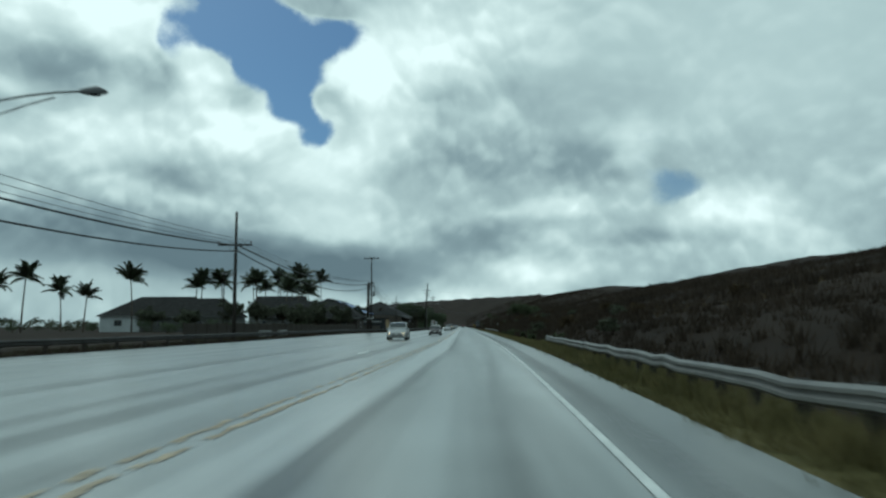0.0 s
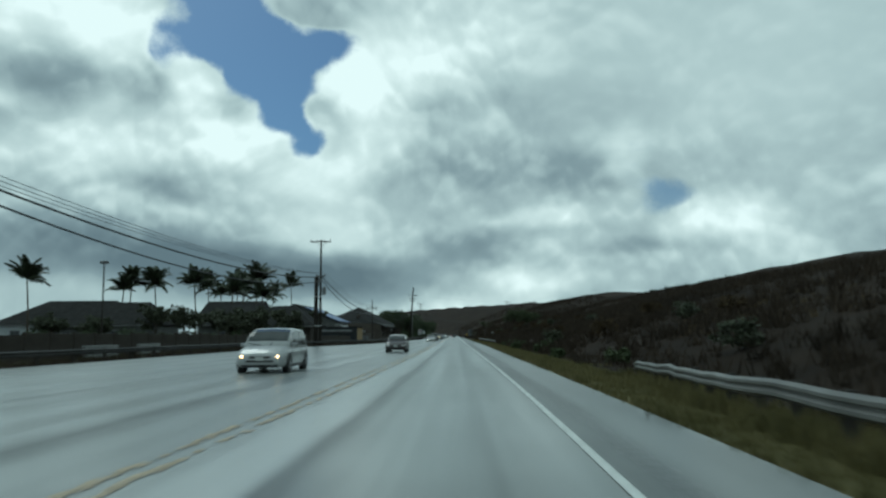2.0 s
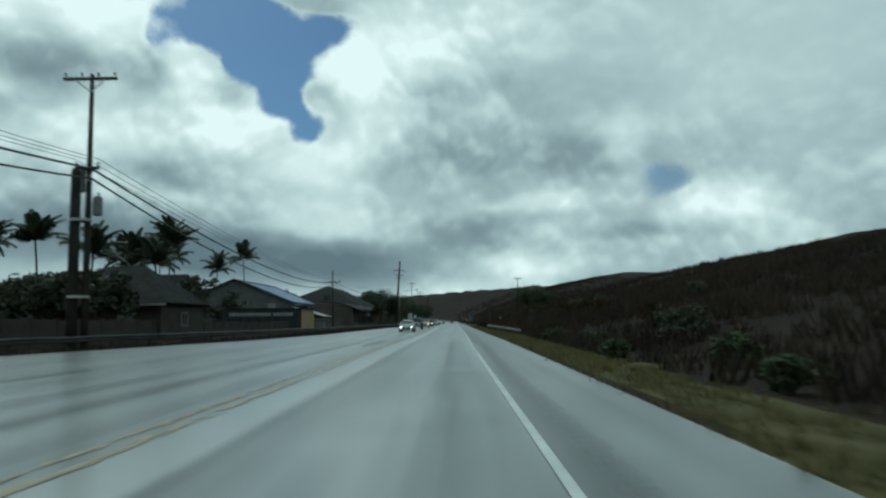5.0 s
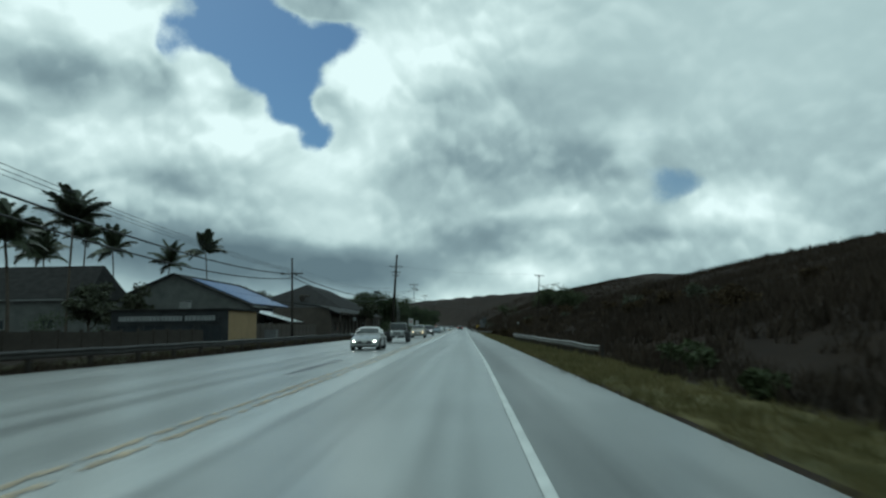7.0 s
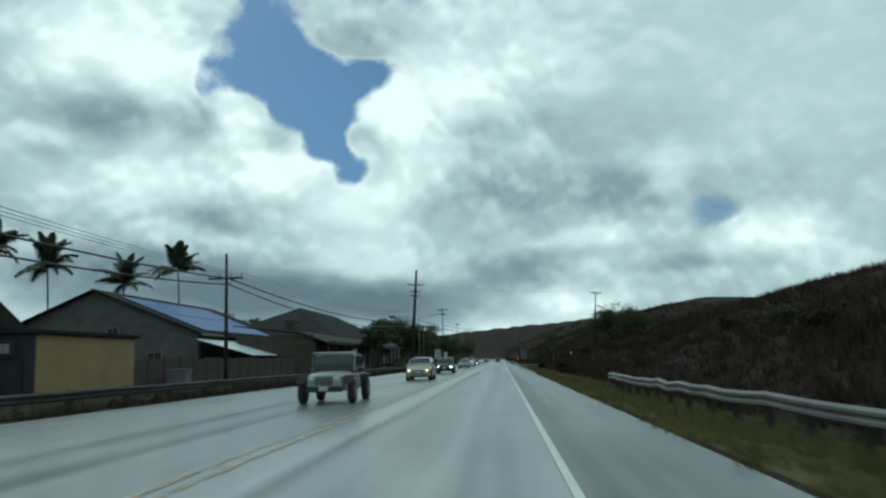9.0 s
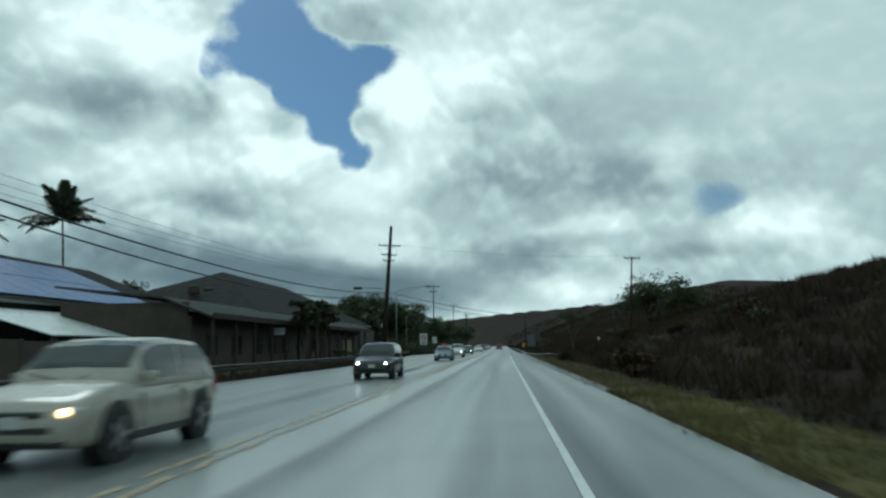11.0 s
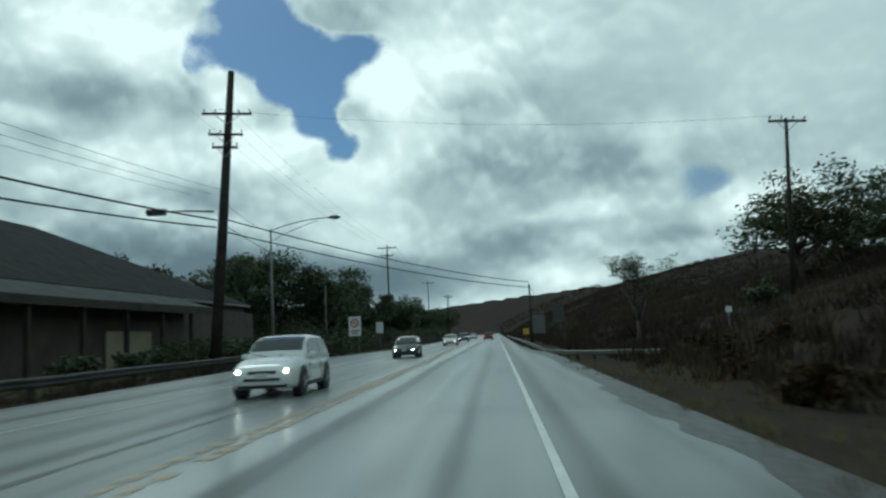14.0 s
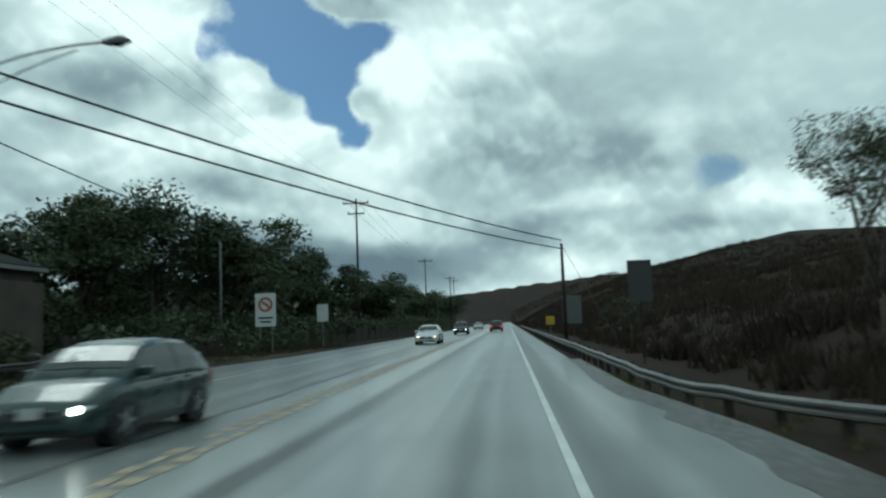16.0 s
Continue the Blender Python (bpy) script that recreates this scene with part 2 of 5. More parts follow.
ASPHALT = asphalt_wet("wet_asphalt", 0.27, 0.04, 0.65)
SHOULDER = asphalt_wet("coarse_wet_asphalt", 0.19, 0.10, 0.55)
GRASS_DARK = material("dull_verge_grass", (0.026, 0.028, 0.014), (0.075, 0.070, 0.036), 0.9, 0.5, 0.5, 30, shine=0.1)
GRASS = material("verge_grass", (0.042, 0.044, 0.016), (0.14, 0.118, 0.05), 0.9, 0.4, 0.6, 30, shine=0.1)
EARTH = material("brown_scrub_earth", (0.015, 0.012, 0.010), (0.044, 0.033, 0.025), 0.95, 0.05, 0.8, 1.5, shine=0.05)
YELLOW = material("worn_yellow_paint", (0.17, 0.13, 0.085), (0.50, 0.39, 0.235), 0.5, 3.0)
WHITE_LINE = material("road_white_paint", (0.42, 0.44, 0.42), (0.75, 0.77, 0.74), 0.35, 2.0)
WHITE_FADED = material("faded_white_paint", (0.22, 0.23, 0.22), (0.50, 0.52, 0.50), 0.35, 2.5)
ASPHALT_DARK = material("sealed_asphalt", (0.012, 0.013, 0.014), (0.03, 0.031, 0.032), 0.45, 3.0)
ASPHALT_GROOVE = material("milled_asphalt", (0.03, 0.032, 0.033), (0.055, 0.057, 0.058), 0.32, 3.0)
STEEL = material("galvanised_steel", (0.25, 0.26, 0.26), (0.50, 0.51, 0.50), 0.45, 1.5, metal=0.6)
WOOD_POLE = material("creosoted_wood", (0.020, 0.018, 0.016), (0.052, 0.046, 0.040), 0.85, 2.0, 0.3, shine=0.15)
CABLE = material("black_cable", (0.012, 0.012, 0.013), (0.03, 0.03, 0.03), 0.6, 4.0)
ROOF_GREY = material("grey_shingle", (0.016, 0.016, 0.016), (0.042, 0.042, 0.041), 0.9, 1.2, 0.5, shine=0.06)
WALL_GREY = material("grey_green_siding", (0.08, 0.084, 0.08), (0.14, 0.145, 0.138), 0.8, 0.8, shine=0.2)
WALL_TAN = material("yellow_ochre_plaster", (0.25, 0.18, 0.09), (0.36, 0.26, 0.135), 0.85, 0.9)
WALL_DARK = material("dark_brown_boards", (0.03, 0.026, 0.022), (0.07, 0.06, 0.05), 0.8, 0.8, shine=0.15)
WHITE_ROOF = material("wet_white_metal_roof", (0.62, 0.66, 0.66), (0.80, 0.83, 0.83), 0.3, 0.8)
BARK = material("bark", (0.05, 0.042, 0.034), (0.12, 0.10, 0.08), 0.9, 3.0, 0.4, shine=0.15)
LEAF = material("leaf", (0.036, 0.050, 0.028), (0.090, 0.112, 0.058), 0.6, 0.9, spread=0.3, shine=0.15)
FROND = material("palm_frond", (0.03, 0.04, 0.024), (0.07, 0.085, 0.045), 0.55, 1.5)
STONE = material("dark_lava_rock", (0.025, 0.023, 0.022), (0.08, 0.075, 0.07), 0.85, 1.6, 0.7, 10)

# ---- the lie of the land ----


def bend(y):
    """Sideways shift of the road's centre line, which swings left at first and then runs straight."""
    return -1.1 * (1 - y / 63) ** 2 if y < 63 else 0.0


def left_edge(y):
    return float(np.interp(y, [-60, 105, 132, 150, 185, 231, 250, 268, 285, 310, 340, 500], [-13.2, -13.2, -8.6, -7.2, -7.0, -5.9, -6.2, -7.2, -8.2, -5.8, -5.4, -5.4])) + bend(y)


def right_edge(y):
    return float(np.interp(y, [-60, 10, 30, 60, 80, 120, 165, 200, 235, 262, 279, 286, 291, 500], [4.8, 4.78, 4.95, 5.0, 5.1, 5.38, 5.38, 5.32, 5.28, 5.36, 5.5, 5.32, 4.9, 4.8])) + bend(y)


def hill(x, y):
    """Height of the long slope beside the road; far away it swings across."""
    foot = 12.5 + 2.0 * noise.noise((y * 0.02, 1.3, 0)) - max(y - 900, 0) * 0.2
    top = 17 + 0.024 * min(y, 2600) + 1.2 * noise.noise((y * 0.006, 3.1, 0)) + 0.7 * noise.noise((y * 0.035, 7.7, 0))
    top *= 1 - 0.27 * min(max((y - 285) / 30, 0), 1) * min(max((580 - y) / 120, 0), 1)
    rise = min(max((x - foot) / 97, 0), 1)
    return top * rise ** 0.8 + 0.8 * noise.noise((x * 0.06, y * 0.06, 5.0)) * min(rise * 6, 1) - max(x - foot - 110, 0) * 0.05


def land(x, y):
    l, r = left_edge(y), right_edge(y)
    if l - 0.05 < x < r + 0.05 and y < 890:
        return -0.06
    if x >= r:
        d = x - r
        deep = min(max((y - 262) / 14, 0), 1)
        drop = -0.55 * min(d / (4.0 - 2.7 * deep), 1) ** 1.3
        return -0.03 + drop + max(hill(x, y), 0) + 0.06 * noise.noise((x * 0.9, y * 0.9, 0)) * min(d, 1)
    d = l - x
    return max(hill(x, y), 0) * min(max(y - 880, 0) / 60, 1) - 0.02 - 0.15 * min(d / 6, 1) + 0.05 * noise.noise((x * 0.5, y * 0.5, 2.0)) * min(d, 1)


def mesh_from(name, verts, faces, mat, parent=None, smooth=False):
    me = bpy.data.meshes.new(name)
    me.from_pydata(verts, [], faces)
    me.update()
    if smooth:
        me.polygons.foreach_set("use_smooth", [True] * len(me.polygons))
    me.materials.append(mat)
    ob = new(name, me)
    ob.parent = parent
    return ob


def strip(name, y0, y1, left, right, z, mat, step=3.0, parent=None):
    """A band on the road between two lines that follow its bend."""
    n = max(int((y1 - y0) / step), 1)
    ys = [y0 + (y1 - y0) * i / n for i in range(n + 1)]
    lf = left if callable(left) else (lambda y: left + bend(y))
    rt = right if callable(right) else (lambda y: right + bend(y))
    v = [p for y in ys for p in ((lf(y), y, z), (rt(y), y, z))]
    f = [(2 * i, 2 * i + 1, 2 * i + 3, 2 * i + 2) for i in range(n)]
    ob = mesh_from(name, v, f, mat, parent)
    ob.data.attributes.new("across", "FLOAT", "POINT").data.foreach_set("value", [x - bend(y) for x, y, _ in v])
    return ob


# ground: one sheet, finer near the road
XS = sorted(set([-3000, -1500, -900, -700, -500, -420, -350, -280, -240, -200, -160, -120, -95, -80, -60, -45, -35, -28, -22, -18] + [round(-16 + 0.8 * i, 2) for i in range(44)] + [20, 22, 25, 28, 32, 37, 43, 50, 58, 67, 77, 88, 100, 108, 114, 120, 130, 150, 200, 300, 600, 1500, 3000]))
YS = sorted(set([-3000, -900, -300, -120] + [-60 + 2.5 * i for i in range(185)] + [405, 420, 440, 465, 495, 530, 570, 620, 680, 750, 830, 930, 1000, 1070, 1150, 1250, 1350, 1500, 1700, 1900, 2150, 2400, 2700, 3000, 3500, 4000]))
gv = [(x, y, land(x, y)) for y in YS for x in XS]
nx = len(XS)
gf = [(j * nx + i, j * nx + i + 1, (j + 1) * nx + i + 1, (j + 1) * nx + i) for j in range(len(YS) - 1) for i in range(nx - 1)]
ground = mesh_from("ground", gv, gf, EARTH, smooth=True)
ground.data.materials.append(GRASS)
ground.data.materials.append(GRASS_DARK)
for face in ground.data.polygons:
    c = face.center
    if -20 < c.y < 212 and right_edge(c.y) < c.x < right_edge(c.y) + 3.4 + 1.2 * noise.noise((c.y * 0.1, 0, 0)):
        face.material_index = 1
    elif -20 < c.y < 320 and left_edge(c.y) - 6.0 < c.x < left_edge(c.y) - 1.7:
        face.material_index = 2
tagged(ground, "dark brown scrub-covered ground rising to a long hill", "ground", kind="structure")
road = tagged(strip("road", -60, 900, left_edge, right_edge, 0.0, ASPHALT, 2.5), "wet grey asphalt highway reflecting the cloudy sky", "road", kind="structure")


def dashes(name, y0, y1, x, wide, step, long, mat, label, wander=0.02, gap=0.0, z=0.006, middle=bend):
    """A worn painted line of many short strokes that follow the bend."""
    rng, v, f, y = random.Random(hash_of(name, x)), [], [], y0
    while y < y1:
        if rng.random() >= gap:
            w = wide * rng.uniform(0.55, 1.15) / 2
            c, n = x + middle(y) + rng.uniform(-wander, wander), len(v)
            ln = long * rng.uniform(0.85, 1.1)
            v += [(c - w, y, z), (c + w, y + rng.uniform(-0.03, 0.03), z), (c + w * rng.uniform(0.8, 1), y + ln, z), (c - w, y + ln, z)]
            f.append((n, n + 1, n + 2, n + 3))
        y += step
    return tagged(mesh_from(name, v, f, mat), label, "road marking", kind="structure")


def white_at(y):
    return float(np.interp(y, [0, 25, 60, 80, 119, 145, 163, 200, 235, 262, 290], [3.59, 3.62, 3.64, 3.65, 3.61, 3.74, 3.70, 3.66, 3.62, 3.66, 3.66])) + bend(y)


def yellow_at(y):
    """Drift of the painted centre line from the middle of the road."""
    return float(np.interp(y, [0, 30, 45, 62, 79, 122, 146, 164, 236, 262, 278, 288, 300], [-0.10, -0.10, 0.0, 0.05, 0.2, 0.16, 0.3, 0.16, 0.14, 0.3, 0.28, 0.06, 0.0])) + bend(y)


def hash_of(name, x):
    return sum(ord(c) for c in name) + int(x * 100)


for off in (-0.12, 0.12):
    dashes("centre_line", 222, 330, off, 0.19, 0.50, 0.34, YELLOW, "worn yellow double centre line on wet asphalt", 0.03, 0.04, middle=yellow_at)
    dashes("centre_line", -30, 222, off, 0.11, 0.24, 0.22, YELLOW, "worn yellow double centre line on wet asphalt", 0.03, 0.2, middle=yellow_at)
    tagged(strip("centre_line", 330, 800, off - 0.06, off + 0.06, 0.006, YELLOW), "worn yellow double centre line on wet asphalt", "road marking", kind="structure")
tagged(strip("edge_line", -40, 800, lambda y: white_at(y) - 0.042, lambda y: white_at(y) + 0.042, 0.006, WHITE_LINE), "white painted edge line on wet asphalt", "road marking", kind="structure")
tagged(strip("edge_line", 225, 800, -3.80, -3.68, 0.006, WHITE_FADED), "faded white edge line on wet asphalt", "road marking", kind="structure")
dashes("rumble_strip", -30, 126, 4.02, 0.28, 0.30, 0.11, ASPHALT_GROOVE, "milled rumble strip grooves in the wet shoulder", 0.01, 0.0, 0.004)
for y0, y1 in ((-60, 420),):
    tagged(strip("shoulder", y0, y1, lambda y: white_at(y) + 0.05, lambda y: right_edge(y) - 0.02, 0.003, SHOULDER, 1.5), "coarse dark wet asphalt shoulder along the verge", "road shoulder", kind="structure")
ax = -1.95 + bend(31.5)
arrow_v = [(ax - 0.06, 33.2), (ax - 0.07, 31.2), (ax - 0.22, 31.25), (ax - 0.02, 30.3), (ax + 0.22, 31.2), (ax + 0.07, 31.2), (ax + 0.06, 33.2)]
tagged(mesh_from("road_arrow", [(x, y, 0.006) for x, y in arrow_v], [(0, 1, 5, 6), (1, 2, 3), (1, 3, 5), (5, 3, 4)], WHITE_LINE), "white painted arrow on the wet asphalt", "road marking", kind="structure")
MUD = material("wet_brown_mud", (0.014, 0.012, 0.010), (0.045, 0.037, 0.030), 0.4, 0.8, 0.5, shine=0.4)
tagged(strip("muddy_edge", 208, 300, lambda y: right_edge(y) - 0.05 - 0.32 * min((y - 208) / 30, (300 - y) / 12, 1) * (0.7 + 0.5 * noise.noise((y * 0.35, 4.4, 0)) + 0.5 * noise.noise((y * 1.3, 2.4, 0))), lambda y: right_edge(y) + 0.25, 0.006, MUD, 0.25), "wet brown mud washed over the asphalt edge", "mud", kind="structure")
rng = random.Random(4)
for y0, y1, x, w in ((119, 128, -0.68, 0.42), (140, 148, -0.85, 0.3), (234, 262, -0.92, 0.13), (262, 312, -0.78, 0.13), (222, 230, -1.2, 0.4)):
    v, f, n = [], [], 60
    for i in range(n + 1):
        y, ww = y0 + (y1 - y0) * i / n, w * rng.uniform(0.25, 1.2) * min(1, 0.1 + 8 * min(i, n - i) / n) / 2
        c = x + bend(y) + 0.05 * noise.noise((y * 0.4, x, 0))
        v += [(c - ww, y, 0.004), (c + ww, y, 0.004)]
    tagged(mesh_from("asphalt_seam", v, [(2 * i, 2 * i + 1, 2 * i + 3, 2 * i + 2) for i in range(n)], ASPHALT_DARK), "dark sealed seam along the wet asphalt", "road seam", kind="structure")


def box_bm(bm, size, at=(0, 0, 0), turn=None, bevel=0.0):
    m = Matrix.Translation(at) @ (turn or Matrix()) @ Matrix.Diagonal((*size, 1))
    made = bmesh.ops.create_cube(bm, size=1, matrix=m)
    if bevel:
        es = list({e for v in made["verts"] for e in v.link_edges})
        bmesh.ops.bevel(bm, geom=es, offset=bevel, segments=2, affect="EDGES", profile=0.6)


def tube_bm(bm, points, radii, sides=8):
    """A tapering tube along points, closed at both ends."""
    rings = []
    for i, p in enumerate(points):
        p = Vector(p)
        a, b = Vector(points[max(i - 1, 0)]), Vector(points[min(i + 1, len(points) - 1)])
        d = (b - a).normalized()
        u = d.cross(Vector((0, 0, 1)) if abs(d.z) < 0.9 else Vector((1, 0, 0))).normalized()
        w = d.cross(u)
        r = radii[i] if hasattr(radii, "__len__") else radii
        rings.append([bm.verts.new(p + r * (math.cos(2 * math.pi * k / sides) * u + math.sin(2 * math.pi * k / sides) * w)) for k in range(sides)])
    for a, b in zip(rings, rings[1:]):
        for k in range(sides):
            bm.faces.new((a[k], a[(k + 1) % sides], b[(k + 1) % sides], b[k]))
    bm.faces.new(rings[0][::-1])
    bm.faces.new(rings[-1])


def part(name, bm, mat, parent=None, label="", smooth=False):
    bmesh.ops.recalc_face_normals(bm, faces=bm.faces[:])
    me = bpy.data.meshes.new(name)
    bm.to_mesh(me)
    bm.free()
    if smooth:
        me.polygons.foreach_set("use_smooth", [True] * len(me.polygons))
    me.materials.append(mat)
    ob = new(name, me)
    ob.parent = parent
    if label:
        ob["label"] = label
    return ob


def thing(name, at, label, category, group="", turn=0.0):
    ob = new(name)
    ob.empty_display_size = 0.3
    ob.matrix_world = pose(*at, 0, 0, turn)
    return tagged(ob, label, category, group)


# ---- guardrails ----
RAIL_OLD = material("weathered_dark_steel", (0.022, 0.021, 0.02), (0.07, 0.067, 0.063), 0.6, 1.4, 0.2, shine=0.15)
RAIL_TOP = material("pale_galvanised_steel", (0.08, 0.079, 0.074), (0.19, 0.19, 0.178), 0.55, 1.2, metal=0.15)
W_SHAPE = [(0.0, 0.065), (0.02, 0.08), (0.06, 0.105), (0.06, 0.145), (0.015, 0.175), (0.015, 0.195), (0.06, 0.225), (0.06, 0.265), (0.02, 0.29), (0.0, 0.305)]


def along(points, step):
    """Even steps along a line on the ground."""
    out, carry = [], 0.0
    for (x0, y0), (x1, y1) in zip(points, points[1:]):
        ln = math.hypot(x1 - x0, y1 - y0)
        d = carry
        while d < ln:
            out.append((x0 + (x1 - x0) * d / ln, y0 + (y1 - y0) * d / ln))
            d += step
        carry = d - ln
    return out


def guardrail(points, side, low, beam_mat, label, post_step=1.905 / SCALE, post_mat=None):
    """A W-beam on posts. side: +1 where its face looks to the left (the road lies left of it)."""
    rail = thing("guardrail", (0, 0, 0), label, "guardrail", "guardrails by the road")
    line = along(points, 0.95)
    bm, rings = bmesh.new(), []
    for i, (x, y) in enumerate(line):
        (xa, ya), (xb, yb) = line[max(i - 1, 0)], line[min(i + 1, len(line) - 1)]
        ln = math.hypot(xb - xa, yb - ya) or 1
        nx_, ny_ = -(yb - ya) / ln * side, (xb - xa) / ln * side
        z = low + land(x, y) + 0.012 * noise.noise((y * 0.2, x, 9.0))
        front = [bm.verts.new((x + nx_ * d, y + ny_ * d, z + h)) for d, h in W_SHAPE]
        rear = [bm.verts.new((x + nx_ * (d - 0.012), y + ny_ * (d - 0.012), z + h)) for d, h in reversed(W_SHAPE)]
        rings.append(front + rear)
    n = len(rings[0])
    for a, b in zip(rings, rings[1:]):
        for k in range(n):
            bm.faces.new((a[k], a[(k + 1) % n], b[(k + 1) % n], b[k]))
    bm.faces.new(rings[0][::-1]), bm.faces.new(rings[-1])
    part("beam", bm, beam_mat, rail)
    pm = bpy.data.meshes.new("post")
    bm = bmesh.new()
    box_bm(bm, (0.12, 0.15, 1.2), (0, 0, -0.22), bevel=0.012)
    bm.to_mesh(pm)
    bm.free()
    pm.materials.append(post_mat or WOOD_POLE)
    for x, y in along(points, post_step):
        p = new("post", pm)
        p.parent, p.location = rail, (x + side * 0.09, y, low + land(x, y) - 0.06)
    return rail


guardrail([(4.5, -20), (4.85, 5), (5.3, 20), (5.75, 32), (6.0, 42), (6.6, 49), (7.5, 56), (8.2, 61.5)], 1, 0.30, RAIL_TOP, "pale galvanised guardrail on wooden posts beside the grass verge")
guardrail([(8.6, 154), (8.0, 158), (7.3, 166), (6.9, 174), (6.9, 181), (7.5, 188), (8.6, 194), (10.0, 199)], 1, 0.33, RAIL_TOP, "galvanised guardrail curving away on wooden posts in grass")
guardrail([(11.6, 285.0), (9.2, 286.2), (7.5, 288.2), (6.4, 292.5), (5.85, 299), (5.6, 312), (5.5, 345), (5.5, 420)], 1, 0.20, RAIL_TOP, "rust-stained guardrail running on beside the muddy verge")
LEFT_LINE = [(left_edge(y) - 0.45, y) for y in [-30 + 7.5 * i for i in range(43)] if y < 286] + [(-9.6, 292), (-11.2, 299), (-12.9, 305)]
guardrail(LEFT_LINE, -1, 0.28, RAIL_OLD, "long weathered dark guardrail along the far road edge", post_step=3.81 / SCALE)


# ---- utility poles and cables ----
def utility_pole(at, height, arms, label, boxes=(), lean=0.0, thick=0.15):
    """arms: (height, half length, number of insulators)."""
    z0 = land(*at)
    ob = thing("utility_pole", (at[0], at[1], z0), label, "utility pole", "utility poles")
    ob.matrix_world = pose(at[0], at[1], z0, 0, lean, 0)
    bm = bmesh.new()
    tube_bm(bm, [(0, 0, -0.6), (0, 0, height * 0.5), (0, 0, height)], [thick, thick * 0.82, thick * 0.55], 10)
    part("pole", bm, WOOD_POLE, ob, smooth=True)
    for h, half, pins in arms:
        bm = bmesh.new()
        box_bm(bm, (half * 2, 0.10, 0.13), (0, -thick - 0.02, h), bevel=0.012)
        arm = part("crossarm", bm, WOOD_POLE, ob)
        for s in (-1, 1):
            bm = bmesh.new()
            tube_bm(bm, [(s * half * 0.55, -thick - 0.05, h - 0.04), (0, -thick * 0.6, h - 0.55)], 0.025, 6)
            part("brace", bm, STEEL, ob)
        for i in range(pins):
            x = -half * 0.92 + half * 1.84 * i / max(pins - 1, 1)
            bm = bmesh.new()
            tube_bm(bm, [(x, -thick - 0.02, h + 0.06), (x, -thick - 0.02, h + 0.14), (x, -thick - 0.02, h + 0.16), (x, -thick - 0.02, h + 0.26)], [0.02, 0.02, 0.055, 0.04], 8)
            part("insulator", bm, CERAMIC, arm)
    for x, z, r, h in boxes:
        bm = bmesh.new()
        tube_bm(bm, [(x, 0, z), (x, 0, z + 0.04), (x, 0, z + h - 0.05), (x, 0, z + h)], [r * 0.85, r, r, r * 0.8], 12)
        tube_bm(bm, [(x, 0.06, z + h), (x, 0.06, z + h + 0.18)], 0.04, 6)
        tube_bm(bm, [(x * 0.2, 0, z + h * 0.6), (x, 0, z + h * 0.6)], 0.05, 6)
        part("transformer", bm, GREY_PAINT, ob, "grey cylindrical transformer")
    return ob


CERAMIC = material("brown_ceramic", (0.05, 0.035, 0.03), (0.10, 0.07, 0.06), 0.3, 5.0)
GREY_PAINT = material("grey_enamel", (0.10, 0.105, 0.11), (0.17, 0.175, 0.18), 0.5, 2.0)
DARK = "dark creosoted wooden utility pole with a crossarm"
POLES = {"Z": ((-16.4, -8), 9.4, [(7.0, 1.25, 3)]), "A": ((-14.9, 57.2), 9.4, [(6.95, 1.25, 3)]), "B": ((-12.4, 119.9), 11.7, [(11.45, 1.15, 4), (7.6, 0.5, 2)]),
         "C": ((-16.2, 209.0), 9.2, [(7.4, 1.25, 4)]), "D": ((-12.42, 288.7), 16.9, [(14.3, 1.45, 5), (13.1, 1.0, 4), (12.35, 0.75, 3)]), "E": ((-12.0, 356.6), 14.6, [(14.1, 1.4, 4), (13.0, 0.9, 2)]),
         "H": ((-12.2, 425), 14.0, [(13.4, 1.4, 4)]), "I": ((-9.5, 452), 12.0, [(11.4, 1.2, 4)]), "J": ((-12.0, 500), 14.0, [(13.4, 1.4, 4)]), "G": ((19.0, 288.6), 9.6, [(9.4, 1.0, 4)]), "F": ((6.9, 328.5), 6.6, [])}
for key, (at, h, arms) in POLES.items():
    boxes = {"B": [(-0.42, 6.6, 0.26, 1.0), (0.40, 5.6, 0.20, 0.8)]}.get(key, ())
    utility_pole(at, h, arms, {"B": "dark wooden utility pole carrying transformers and a top crossarm", "D": "tall dark wooden utility pole with two crossarms", "F": "short wooden utility pole behind the guardrail with a guy wire"}.get(key, DARK), boxes, {"D": 4.0, "C": -0.4, "G": 3.0}.get(key, 0.0), 0.33 if key == "D" else 0.15)
# the stub pole that stands against the one with transformers
stub = thing("stub_pole", (-12.85, 119.7, land(-12.85, 119.7)), "stout dark wooden stub pole lashed beside a taller pole", "utility pole")
bm = bmesh.new()
tube_bm(bm, [(0, 0, -0.5), (0, 0, 7.4), (0, 0, 7.6)], [0.24, 0.20, 0.14], 10)
part("pole", bm, WOOD_POLE, stub, smooth=True)
bm = bmesh.new()
for z in (2.2, 5.4):
    tube_bm(bm, [(0.22, 0.08, z - 0.05), (0.22, 0.08, z + 0.05)], [0.44, 0.44], 14)
part("steel_band", bm, STEEL, stub)


def cable(a, b, sag, thick, label="black overhead cable sagging between poles"):
    a, b = Vector(a), Vector(b)
    bm = bmesh.new()
    pts = [a.lerp(b, i / 24) - Vector((0, 0, sag * 4 * (i / 24) * (1 - i / 24))) for i in range(25)]
    tube_bm(bm, pts, thick, 5)
    return tagged(part("cable", bm, CABLE, smooth=True), label, "cable", "overhead cables")


